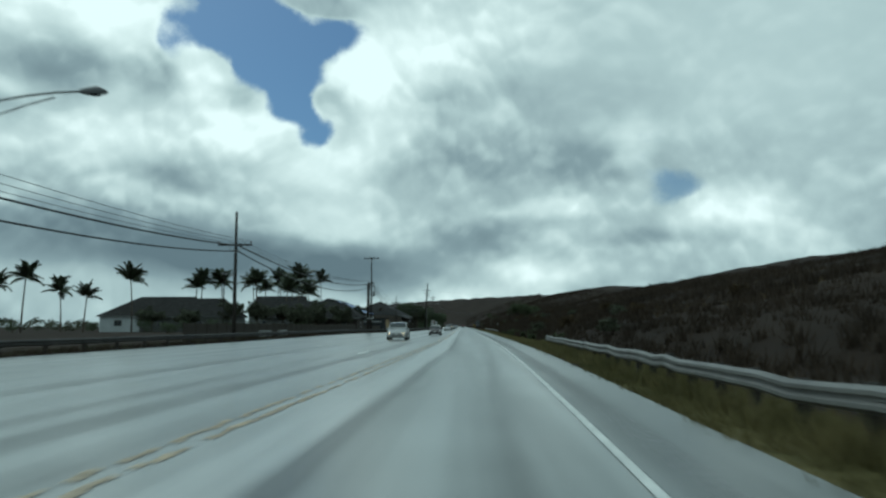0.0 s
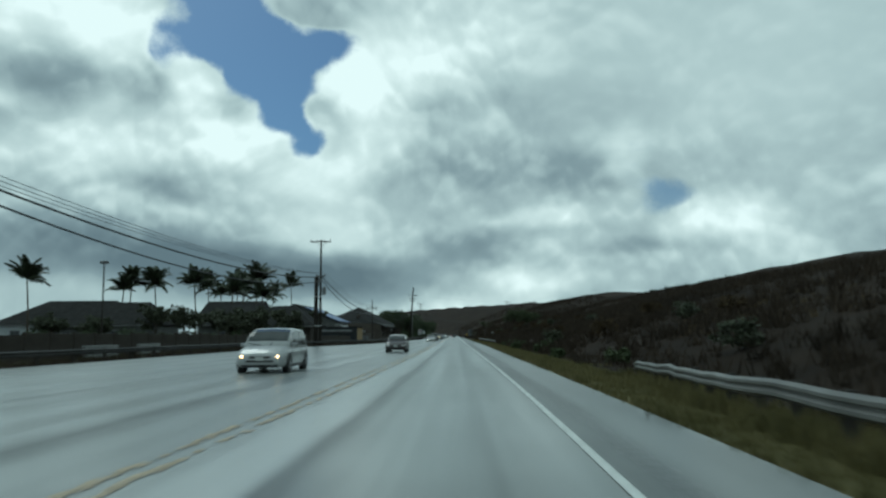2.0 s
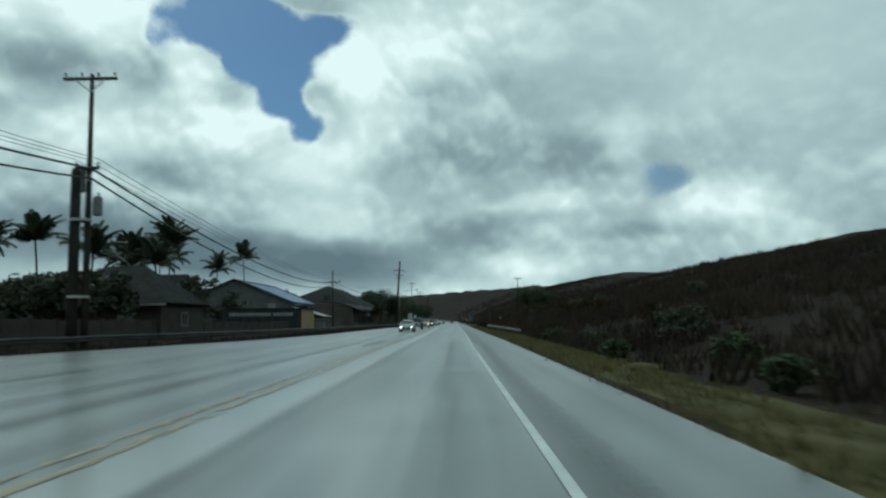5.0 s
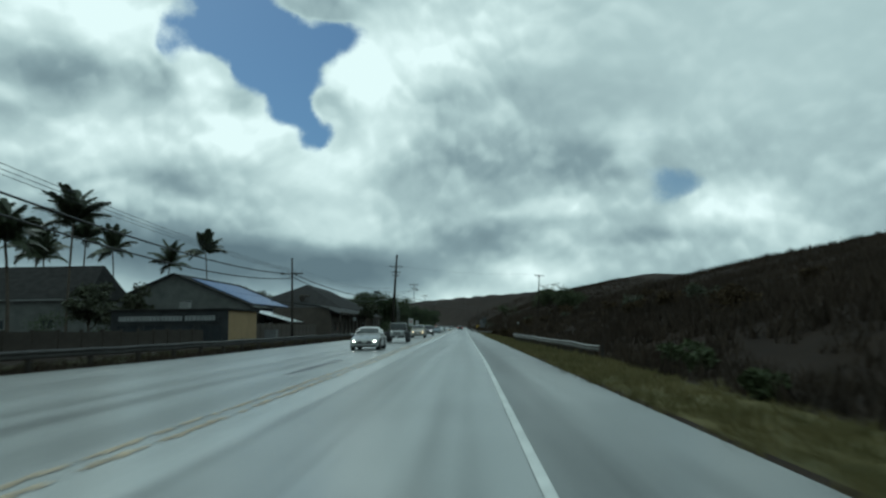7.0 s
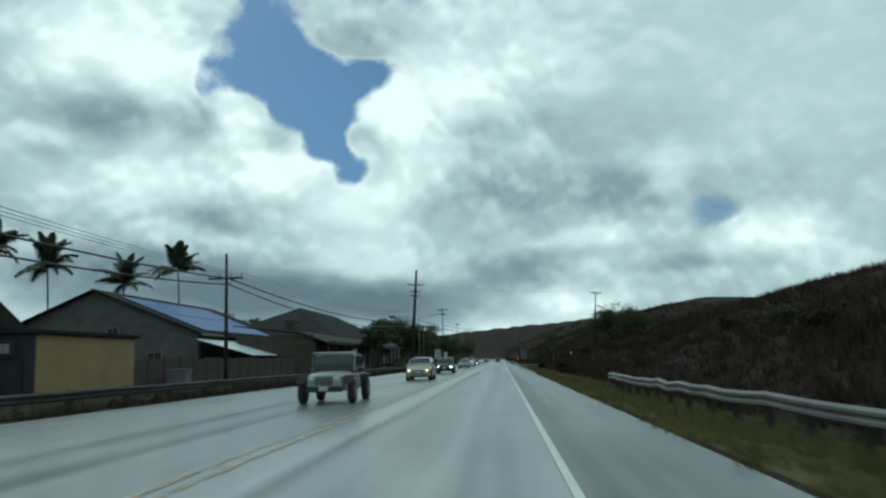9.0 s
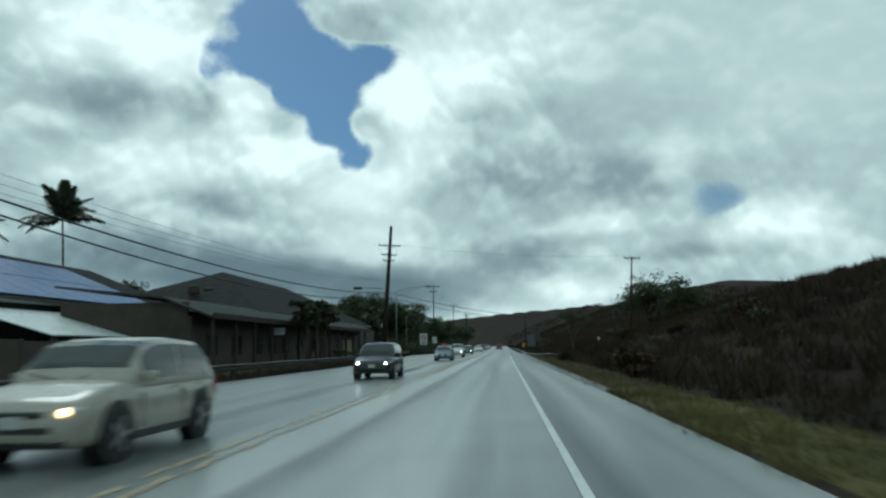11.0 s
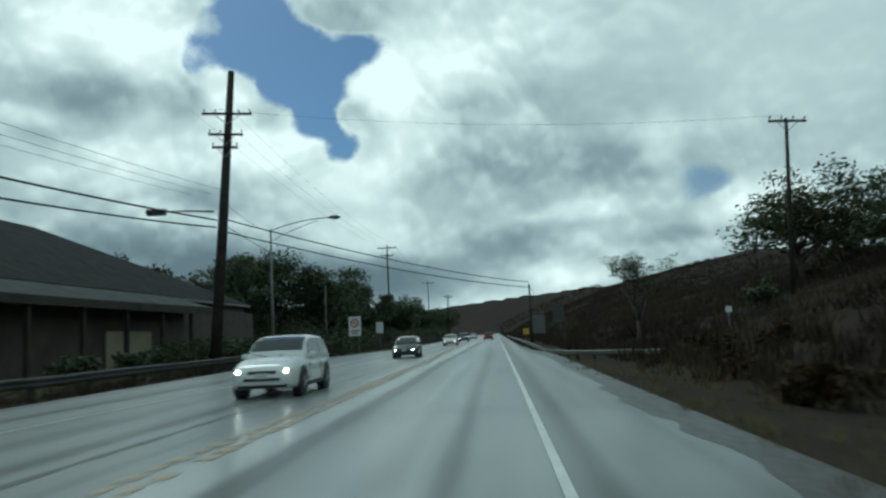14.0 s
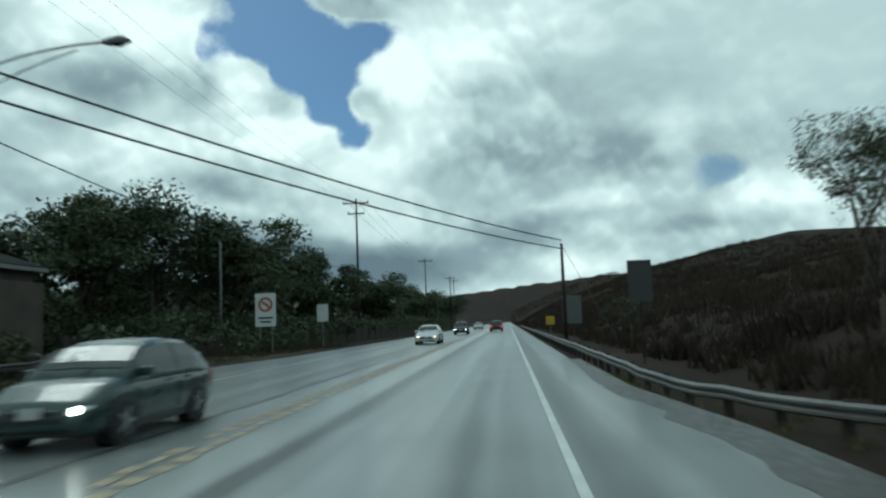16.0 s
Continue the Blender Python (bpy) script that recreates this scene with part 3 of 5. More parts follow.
def hang(p, q, za, zb, off, sag=0.8, thick=0.022):
    (xa, ya), (xb, yb) = POLES[p][0], POLES[q][0]
    cable((xa + off, ya - 0.18, za), (xb + off, yb - 0.18, zb), sag, thick)


TELE = {"Z": 6.9, "A": 6.85, "B": 7.5, "C": 7.2, "D": 8.1, "E": 7.0, "H": 7.0, "J": 7.0}
for p, q in (("Z", "A"), ("A", "B"), ("B", "C"), ("C", "D"), ("D", "E"), ("E", "H"), ("H", "J")):
    za, zb = POLES[p][2][0][0] + 0.2, POLES[q][2][0][0] + 0.2
    if p == "A":
        zb = 7.9
    if p == "B":
        za = 7.9
    if q == "D":
        zb = 9.6
    for off in (-1.1, 0.0, 1.1):
        hang(p, q, za, zb, off * (0.45 if "B" in (p, q) else 1.0), 0.9, {"C": 0.009, "D": 0.006}.get(p, 0.014))
    for drop, thick in ((0.0, 0.026),) if p == "D" else ((0.0, 0.05), (0.42, 0.045)):
        hang(p, q, TELE[p] - drop, TELE[q] - drop, 0.2, {"B": 1.5, "C": 1.3}.get(p, 1.2) + drop, thick)
for dz in (0.0, 0.55):
    cable((-12.0, 288.5, 8.2 - dz * 1.3), (6.9, 328.4, 6.2 - dz), 0.5, 0.04)
cable((-12.0, 288.6, 14.5), (19.3, 288.6, 9.7 + land(19.3, 288.6)), 0.7, 0.007)
cable((6.9, 328.3, 5.9), (9.4, 322.0, land(9.4, 322) + 0.1), 0.02, 0.015, "taut steel guy wire from a short pole to the ground")
cable((-12.2, 299.0, 8.8), (-12.0, 288.8, 9.4), 0.3, 0.012)


# ---- street lamps ----
def street_lamp(at, height, reach, rise, label, turn=0.0):
    z0 = land(*at)
    ob = thing("street_lamp", (at[0], at[1], z0), label, "street lamp", "street lamps", turn)
    bm = bmesh.new()
    tube_bm(bm, [(0, 0, -0.3), (0, 0, height * 0.6), (0, 0, height)], [0.11, 0.085, 0.06], 10)
    part("pole", bm, STEEL_DULL, ob, smooth=True)
    for lift in (0.0, -0.75):
        bm = bmesh.new()
        pts = [(reach * t, 0, height - 0.1 + lift * (1 - t) + rise * (1 - (1 - t) ** 2)) for t in (0, 0.2, 0.4, 0.6, 0.8, 1.0)]
        tube_bm(bm, pts if lift == 0 else pts[:5], 0.035 if lift == 0 else 0.025, 7)
        part("arm", bm, STEEL_DULL, ob, smooth=True)
    bm = bmesh.new()
    z = height - 0.1 + rise
    tube_bm(bm, [(reach - 0.1, 0, z), (reach + 0.1, 0, z), (reach + 0.45, 0, z + 0.01), (reach + 0.75, 0, z - 0.03)], [0.06, 0.12, 0.16, 0.05], 10)
    head = part("lamp_head", bm, GREY_PAINT, ob, "grey cobra-head lamp housing", smooth=True)
    bm = bmesh.new()
    bmesh.ops.create_uvsphere(bm, u_segments=12, v_segments=6, radius=0.13, matrix=Matrix.Translation((reach + 0.4, 0, z - 0.1)) @ Matrix.Diagonal((1.5, 0.9, 0.5, 1)))
    part("lens", bm, GLASS_DARK, head, smooth=True)
    return ob


STEEL_DULL = material("dull_galvanised_tube", (0.13, 0.135, 0.135), (0.22, 0.225, 0.22), 0.6, 1.5, metal=0.2)
GLASS_DARK = material("tinted_glass", (0.012, 0.014, 0.016), (0.022, 0.025, 0.028), 0.08, 1.0)
street_lamp((-14.6, 25.0), 7.7, 4.4, 0.75, "grey steel street lamp with a long double arm")
street_lamp((-12.1, 298.8), 9.1, 4.2, 0.7, "grey steel street lamp with a long double arm")
post = thing("parking_lamp", (-32.7, 111.7, land(-32.7, 111.7)), "tall thin lamp post with a small square head", "street lamp", "street lamps")
bm = bmesh.new()
tube_bm(bm, [(0, 0, -0.2), (0, 0, 8.6)], [0.10, 0.07], 8)
part("pole", bm, WOOD_POLE, post)
bm = bmesh.new()
box_bm(bm, (0.75, 0.45, 0.28), (0, 0, 8.7), bevel=0.05)
part("lamp_head", bm, GREY_PAINT, post)
post = thing("slim_pole", (-13.7, 322.7, land(-13.7, 322.7)), "slim grey steel pole standing before dark trees", "pole")
bm = bmesh.new()
tube_bm(bm, [(0, 0, -0.2), (0, 0, 6.6), (0, 0, 6.7)], [0.09, 0.06, 0.02], 8)
part("pole", bm, STEEL_DULL, post, smooth=True)
bm = bmesh.new()
box_bm(bm, (0.3, 0.3, 0.05), (0, 0, 0.03), bevel=0.01)
part("base_plate", bm, STEEL_DULL, post)

# signal arm on the tall pole
sig = thing("signal_arm", (-12.35, 288.6, 8.6), "dark horizontal signal head on a short mast arm", "traffic signal")
bm = bmesh.new()
tube_bm(bm, [(0, 0, 0), (-1.6, 0, 0.12), (-3.4, 0, 0.15)], [0.06, 0.05, 0.04], 8)
part("mast_arm", bm, STEEL_DULL, sig, smooth=True)
bm = bmesh.new()
box_bm(bm, (1.1, 0.3, 0.36), (-3.3, -0.05, 0.12), bevel=0.04)
hd = part("signal_head", bm, GREY_PAINT, sig)
for i in range(3):
    bm = bmesh.new()
    tube_bm(bm, [(-3.65 + 0.35 * i, -0.2, 0.12), (-3.65 + 0.35 * i, -0.38, 0.12)], [0.14, 0.15], 12)
    part("visor", bm, CABLE, hd)


# ---- buildings ----
GLASS = material("window_glass", (0.02, 0.024, 0.027), (0.045, 0.05, 0.055), 0.06, 0.6)
WALL_WHITE = material("white_painted_wall", (0.36, 0.39, 0.40), (0.50, 0.53, 0.54), 0.7, 0.6)
WALL_BROWN = material("brown_masonry", (0.040, 0.033, 0.027), (0.085, 0.070, 0.056), 0.85, 0.9, 0.3)
TAN_PANEL = material("tan_plaster", (0.22, 0.20, 0.13), (0.32, 0.29, 0.20), 0.85, 0.7)
PANEL_BLUE = material("solar_panel_glass", (0.05, 0.10, 0.24), (0.09, 0.16, 0.34), 0.4, 0.4, shine=0.25)
ROOF_PORCH = material("grey_porch_roof", (0.04, 0.042, 0.042), (0.08, 0.083, 0.082), 0.85, 0.8, 0.3, shine=0.08)
TRIM = material("painted_trim", (0.14, 0.144, 0.14), (0.22, 0.224, 0.218), 0.7, 1.0)
SHOP_FRONT = material("slate_painted_timber", (0.018, 0.020, 0.022), (0.042, 0.045, 0.047), 0.7, 1.0, shine=0.2)


def poly(bm, pts):
    return bm.faces.new([bm.verts.new(p) for p in pts])


def slab(bm, pts, thick):
    """A sheet of four corners with a thickness below it."""
    n = (Vector(pts[1]) - Vector(pts[0])).cross(Vector(pts[2]) - Vector(pts[0])).normalized()
    if n.z < 0:
        pts, n = pts[::-1], -n
    top = [bm.verts.new(p) for p in pts]
    low = [bm.verts.new(Vector(p) - n * thick) for p in pts]
    bm.faces.new(top), bm.faces.new(low[::-1])
    k = len(pts)
    for i in range(k):
        bm.faces.new((top[i], low[i], low[(i + 1) % k], top[(i + 1) % k]))


def window(parent, at, w, h, normal_y=True, label="", frame_mat=None):
    """A window in the face that looks along -y (or +x)."""
    bm = bmesh.new()
    for x, z, a, b in ((-w / 2, 0, 0.09, h + 0.09), (w / 2, 0, 0.09, h + 0.09), (0, h / 2, w, 0.09), (0, -h / 2, w, 0.09), (0, 0, 0.05, h)):
        box_bm(bm, (a, 0.09, b), (x, 0, z))
    turn = Matrix() if normal_y else Matrix.Rotation(math.pi / 2, 4, "Z")
    bmesh.ops.transform(bm, matrix=Matrix.Translation(at) @ turn, verts=bm.verts[:])
    win = part("window", bm, frame_mat or TRIM, parent, label)
    bm = bmesh.new()
    box_bm(bm, (w - 0.02, 0.03, h - 0.02))
    bmesh.ops.transform(bm, matrix=Matrix.Translation(at) @ turn, verts=bm.verts[:])
    part("pane", bm, GLASS, win)


def gable_house(name, at, half_x, half_y, eave, ridge, wall_mat, roof_mat, label, along_x=True, hip=0.0, windows=(), turn=0.0, over=0.5):
    """A house with a pitched roof. along_x: the ridge runs along x. hip: how far the ridge's ends draw in."""
    z0 = land(at[0], at[1]) - 0.02
    ob = thing(name, (at[0], at[1], z0), label, "house", "", turn)
    a, b = (half_x, half_y) if along_x else (half_y, half_x)
    sw = (lambda p: p) if along_x else (lambda p: (-p[1], p[0], p[2]))
    bm = bmesh.new()
    ring = [(-a, -b), (a, -b), (a, b), (-a, b)]
    base, top = [bm.verts.new(sw((x, y, -0.4))) for x, y in ring], [bm.verts.new(sw((x, y, eave))) for x, y in ring]
    for i in range(4):
        bm.faces.new((base[i], base[(i + 1) % 4], top[(i + 1) % 4], top[i]))
    if hip < 0.3:
        for s in (-1, 1):
            poly(bm, [sw((s * a, -b, eave)), sw((s * a, b, eave)), sw((s * a, 0, ridge - 0.06))])
    bm.faces.new(top)
    part("wall", bm, wall_mat, ob)
    pitch = (ridge - eave) / b
    ea, eb, ez = a + over, b + over, eave - pitch * over
    ra = a + over if hip < 0.3 else a - hip
    for s in (-1, 1):
        bm = bmesh.new()
        slab(bm, [sw((-ea, s * eb, ez + 0.16)), sw((ea, s * eb, ez + 0.16)), sw((ra, 0, ridge + 0.16)), sw((-ra, 0, ridge + 0.16))], 0.16)
        part("roof", bm, roof_mat, ob)
    if hip >= 0.3:
        for s in (-1, 1):
            bm = bmesh.new()
            slab(bm, [sw((s * ea, -eb, ez + 0.16)), sw((s * ea, eb, ez + 0.16)), sw((s * ra, 0, ridge + 0.16))], 0.16)
            part("roof", bm, roof_mat, ob)
    for s in (-1, 1):
        bm = bmesh.new()
        box_bm(bm, (2 * ea, 0.05, 0.18) if along_x else (0.05, 2 * ea, 0.18), sw((0, s * (eb + 0.03), ez + 0.02)))
        part("fascia", bm, TRIM, ob)
    for x, y, z, w, h, ny in windows:
        window(ob, (x, y, z), w, h, ny)
    return ob


gable_house("house", (-64, 172), 12, 7, 3.6, 7.6, WALL_WHITE, ROOF_GREY, "white-walled house with a wide grey hipped roof", True, 6.0, [(-8, -7.05, 1.9, 1.6, 1.2, True), (-3, -7.05, 1.9, 1.6, 1.2, True), (4, -7.05, 1.9, 2.2, 1.2, True)])
gable_house("house", (-56, 166), 9.5, 5.5, 3.4, 7.0, WALL_GREY, ROOF_GREY, "grey house with a long low roof among palms", True, 3.0, [(-5, -5.55, 1.8, 1.4, 1.1, True), (3, -5.55, 1.8, 1.4, 1.1, True)])
gable_house("house", (-32.5, 163), 5.5, 6, 3.2, 6.3, WALL_GREY, ROOF_GREY, "grey house with a hipped shingle roof behind a fence", True, 2.4, [(-2, -6.05, 1.7, 1.2, 1.0, True), (5.55, 1, 1.7, 1.2, 1.0, False)])
gable_house("house", (-22, 146), 4.5, 4.5, 2.8, 5.4, WALL_DARK, ROOF_GREY, "small dark house with a hipped roof near the road", True, 3.0, [(2, -4.55, 1.5, 1.0, 1.0, True), (4.55, 0, 1.5, 1.2, 1.0, False)])
gable_house("house", (-50, 220), 7.5, 6.0, 5.4, 9.5, WALL_GREY, ROOF_GREY, "tall grey-green house with a steep dark roof", True, 0.5, [(-3, -6.05, 2.2, 1.6, 1.2, True), (3, -6.05, 2.2, 1.6, 1.2, True)])
solar = gable_house("house", (-38.5, 248), 11.0, 16, 4.7, 9.3, WALL_GREY, ROOF_GREY, "large grey-green house with a gable and solar panels", False, 0.0, [(2.0, -16.05, 4.9, 1.1, 1.0, True), (6.5, -16.05, 1.8, 1.5, 2.0, True), (11.05, -6, 2.0, 1.8, 1.2, False), (11.05, 4, 2.0, 1.8, 1.2, False)], over=0.6)
pitch = 4.6 / 11.0
for i in range(2):
    for j in range(9):
        bm = bmesh.new()
        x0, x1 = 1.9 + i * 4.6, 6.35 + i * 4.6
        y0 = -14.2 + j * 2.6
        slab(bm, [(x0, y0, 9.3 - x0 * pitch + 0.30), (x1, y0, 9.3 - x1 * pitch + 0.30), (x1, y0 + 2.52, 9.3 - x1 * pitch + 0.30), (x0, y0 + 2.52, 9.3 - x0 * pitch + 0.30)], 0.05)
        part("solar_panel", bm, PANEL_BLUE, solar, "blue glass solar panel")

# low white carport roof beside the solar house
port = thing("carport", (-23.5, 238, land(-23.5, 238)), "open carport with a wet white metal roof", "carport")
bm = bmesh.new()
slab(bm, [(-3.4, -8, 4.0), (2.4, -8, 2.25), (2.4, -0.6, 2.25), (-3.4, -0.6, 4.0)], 0.07)
slab(bm, [(-3.4, -0.5, 4.0), (2.4, -0.5, 2.25), (2.4, 14, 2.25), (-3.4, 14, 4.0)], 0.07)
part("roof", bm, WHITE_ROOF, port)
for x in (-3.2, 2.2):
    for y in (-7.6, -0.5, 6.5, 13.5):
        bm = bmesh.new()
        box_bm(bm, (0.12, 0.12, 3.85 - (x + 3.4) * 0.284), (x, y, (3.85 - (x + 3.4) * 0.284) / 2 - 0.08), bevel=0.01)
        part("post", bm, WALL_DARK, port)

# ochre shop with a dark front
shop = thing("shop", (-22, 192.4, land(-22, 192.4) - 0.02), "flat-roofed shop with ochre side and dark signboard front", "shop")
bm = bmesh.new()
box_bm(bm, (10, 9.2, 3.1), (0, 0, 1.35), bevel=0.03)
part("wall", bm, WALL_TAN, shop, "ochre plastered wall")
bm = bmesh.new()
box_bm(bm, (10.1, 0.16, 3.1), (0.02, -4.62, 1.36), bevel=0.02)
front = part("front", bm, SHOP_FRONT, shop, "dark timber shop front")
bm = bmesh.new()
box_bm(bm, (10.5, 9.7, 0.18), (0, 0, 2.98), bevel=0.03)
part("roof", bm, ROOF_GREY, shop)
bm = bmesh.new()
box_bm(bm, (9.0, 0.08, 0.75), (-0.2, -4.76, 2.25), bevel=0.01)
board = part("signboard", bm, SHOP_FRONT, front, "dark weathered signboard")
LETTER = material("dull_letter_paint", (0.16, 0.168, 0.168), (0.26, 0.268, 0.268), 0.7, 2.0)
rng = random.Random(8)
for x0, x1 in ((-4.3, -2.3), (-2.0, 1.1), (1.4, 3.9)):
    x = x0
    while x < x1:
        w = rng.uniform(0.22, 0.36)
        bm = bmesh.new()
        box_bm(bm, (w, 0.02, 0.42), (x + w / 2, -4.81, 2.25))
        part("letter_bar", bm, LETTER, board)
        x += w + 0.05
for x in (-3.6, -1.2, 1.2, 3.6):
    window(shop, (x, -4.72, 1.05), 1.9, 1.3, True, "", SHOP_FRONT)
bm = bmesh.new()
box_bm(bm, (0.8, 0.7, 0.62), (0.9, -3.4, 3.36), bevel=0.04)
box_bm(bm, (0.5, 0.04, 0.4), (0.9, -3.77, 3.38), bevel=0.02)
part("roof_unit", bm, TRIM, shop, "pale boxy air conditioning unit")

# long low building with a deep eave
hall = gable_house("long_building", (-27.5, 284), 9.0, 28, 4.7, 9.6, WALL_BROWN, ROOF_GREY, "long low brown building with a grey hipped roof", False, 16.0, [], over=0.4)
bm = bmesh.new()
slab(bm, [(8.8, -46, 4.75), (12.1, -46, 3.45), (12.1, 12.5, 3.75), (8.8, 12.5, 4.75)], 0.14)
slab(bm, [(8.8, -46, 4.75), (8.8, -28.6, 4.75), (1.5, -28.6, 5.6), (1.5, -46, 5.6)], 0.14)
part("porch_roof", bm, ROOF_PORCH, hall, "wet grey low porch roof")
bm = bmesh.new()
box_bm(bm, (0.10, 58.4, 0.40), (12.15, -16.75, 3.46), bevel=0.02)
part("porch_beam", bm, WALL_DARK, hall)
bm = bmesh.new()
box_bm(bm, (0.25, 57, 3.8), (10.4, -17, 1.6), bevel=0.02)
box_bm(bm, (8.6, 0.25, 4.6), (6.0, -45.4, 2.1), bevel=0.02)
part("porch_wall", bm, WALL_BROWN, hall)
bm = bmesh.new()
box_bm(bm, (0.25, 15, 3.8), (10.0, 19.5, 1.9), bevel=0.02)
part("porch_wall", bm, WALL_BROWN, hall)
for y in (-42, -37, -32, -28, -24, -19, -14, -9):
    window(hall, (10.56, y, 1.6), 2.0, 1.4, False, "", WALL_DARK)
for y0, y1 in ((1.2, 6.4),):
    bm = bmesh.new()
    box_bm(bm, (0.12, y1 - y0, 2.4), (10.62, (y0 + y1) / 2, 1.05), bevel=0.02)
    part("wall_panel", bm, TAN_PANEL, hall, "pale tan plaster panel")
for i in range(14):
    bm = bmesh.new()
    box_bm(bm, (0.22, 0.22, 3.6), (11.85, -45.2 + 4.2 * i, 1.6), bevel=0.015)
    part("column", bm, WALL_DARK, hall)
for x, y in ((1.7, -20.3), (1.5, -23.4)):
    bm = bmesh.new()
    tube_bm(bm, [(x, y, 4.4), (x, y, 6.5), (x, y, 6.5), (x, y, 6.7), (x, y, 7.3), (x, y, 7.4)], [0.36, 0.36, 0.5, 0.56, 0.52, 0.25], 12)
    part("chimney", bm, WALL_DARK, hall)
sg = thing("wall_sign", (-15.75, 253.9, 2.55), "plain pale rectangular sign hung under the eave", "sign")
bm = bmesh.new()
box_bm(bm, (0.9, 0.06, 0.62), (0, 0, 0), bevel=0.01)
part("board", bm, WALL_WHITE, sg)
bm = bmesh.new()
for x in (-0.3, 0.3):
    tube_bm(bm, [(x, 0, 0.28), (x, 0, 0.85)], 0.015, 6)
part("hanger", bm, STEEL_DULL, sg)


def fence(points, height, mat, label, board=0.5, cap=None):
    """A close-boarded fence or panel wall: each panel and post is a part."""
    ob = thing("fence", (0, 0, 0), label, "fence", "fences behind the verge")
    rng = random.Random(int(points[0][1]))
    line = along(points, 2.4)
    for (x0, y0), (x1, y1) in zip(line, line[1:]):
        z, h = land((x0 + x1) / 2, (y0 + y1) / 2), height * rng.uniform(0.96, 1.04)
        ang = math.atan2(y1 - y0, x1 - x0)
        m = Matrix.Translation(((x0 + x1) / 2, (y0 + y1) / 2, z + h / 2 - 0.08)) @ Matrix.Rotation(ang, 4, "Z")
        bm = bmesh.new()
        box_bm(bm, (2.32, 0.07, h), bevel=0.01)
        p = part("panel", bm, mat, ob)
        p.matrix_local = m
        bm = bmesh.new()
        box_bm(bm, (0.16, 0.16, height + 0.15), bevel=0.012)
        p = part("post", bm, cap or mat, ob)
        p.matrix_local = Matrix.Translation((x0, y0, z + height / 2 - 0.05)) @ Matrix.Rotation(ang, 4, "Z")
    return ob


fence([(-21, 64), (-19, 100), (-17.5, 150)], 1.5, WALL_DARK, "dark weathered board fence in front of houses")
fence([(-18.6, 199.5), (-18.6, 237)], 1.9, WALL_BROWN, "brown panel wall along the back of the verge")
fence([(-18.2, 148), (-17.8, 184)], 1.3, WALL_DARK, "low dark board fence beside the road verge")
fence([(-15.2, 309), (-12.0, 330), (-9.6, 360), (-9.2, 400)], 1.4, WALL_DARK, "dark weathered fence under the roadside trees")
bm = bmesh.new()
box_bm(bm, (1.2, 1.0, 1.1), (0, 0, 0.5), bevel=0.06)
box_bm(bm, (1.3, 1.1, 0.08), (0, 0, 1.08), bevel=0.02)
bin_ = thing("utility_box", (-17.2, 203.5, land(-17.2, 203.5)), "dark metal utility box with a pale lid", "utility box")
part("body", bm, GREY_PAINT, bin_)

for x, y, ln in ((-19.0, 82.0, 4.2), (-18.7, 88.5, 3.4)):
    bm = bmesh.new()
    box_bm(bm, (0.3, ln, 0.36), (0, 0, 0.55), bevel=0.03)
    box_bm(bm, (0.45, ln * 0.9, 0.4), (0, 0, 0.18), bevel=0.03)
    blk = thing("concrete_barrier", (x, y, land(x, y)), "low pale concrete barrier behind the far guardrail", "barrier", "concrete barriers")
    part("block", bm, TRIM, blk)

# rocky low wall at the mouth of the side road
def rock_wall(points, height, label):
    ob = thing("stone_wall", (0, 0, 0), label, "stone wall")
    rng = random.Random(11)
    meshes = []
    for k in range(6):
        bm = bmesh.new()
        bmesh.ops.create_icosphere(bm, subdivisions=1, radius=0.5)
        for v in bm.verts:
            v.co *= rng.uniform(0.8, 1.1)
        me = bpy.data.meshes.new("stone")
        bm.to_mesh(me)
        bm.free()
        me.materials.append(STONE)
        meshes.append(me)
    for x, y in along(points, 0.52):
        z0 = land(x, y)
        for lay in range(3):
            s = new("stone", rng.choice(meshes))
            s.parent = ob
            s.matrix_local = Matrix.Translation((x + rng.uniform(-0.08, 0.08), y + rng.uniform(-0.1, 0.1), z0 + 0.05 + height * (lay + 0.3) / 3)) @ Euler((rng.random() * 6, rng.random() * 6, rng.random() * 6)).to_matrix().to_4x4() @ Matrix.Diagonal((0.62, 0.62, 0.42, 1))
    return ob


rock_wall([(-13.4, 305.5), (-18, 307.5), (-24, 308.5)], 0.7, "low wall of dark lava rock at the side street")


# ---- signs ----
def sign(at, w, h, low, mat, label, posts=1, turn=0.0, marks=None):
    z0 = land(*at)
    ob = thing("road_sign", (at[0], at[1], z0), label, "road sign", "road signs", turn)
    bm = bmesh.new()
    box_bm(bm, (w, 0.03, h), (0, -0.05, low + h / 2), bevel=0.012)
    plate = part("plate", bm, mat, ob)
    for i in range(posts):
        x = 0 if posts == 1 else (-w * 0.3 + w * 0.6 * i)
        bm = bmesh.new()
        tube_bm(bm, [(x, 0, -0.3), (x, 0, low + h)], 0.035, 6)
        part("post", bm, WOOD_POLE if mat in (SIGN_DARK, SIGN_BACK) else STEEL_DULL, ob)
    if marks:
        marks(plate, w, h, low)
    return ob


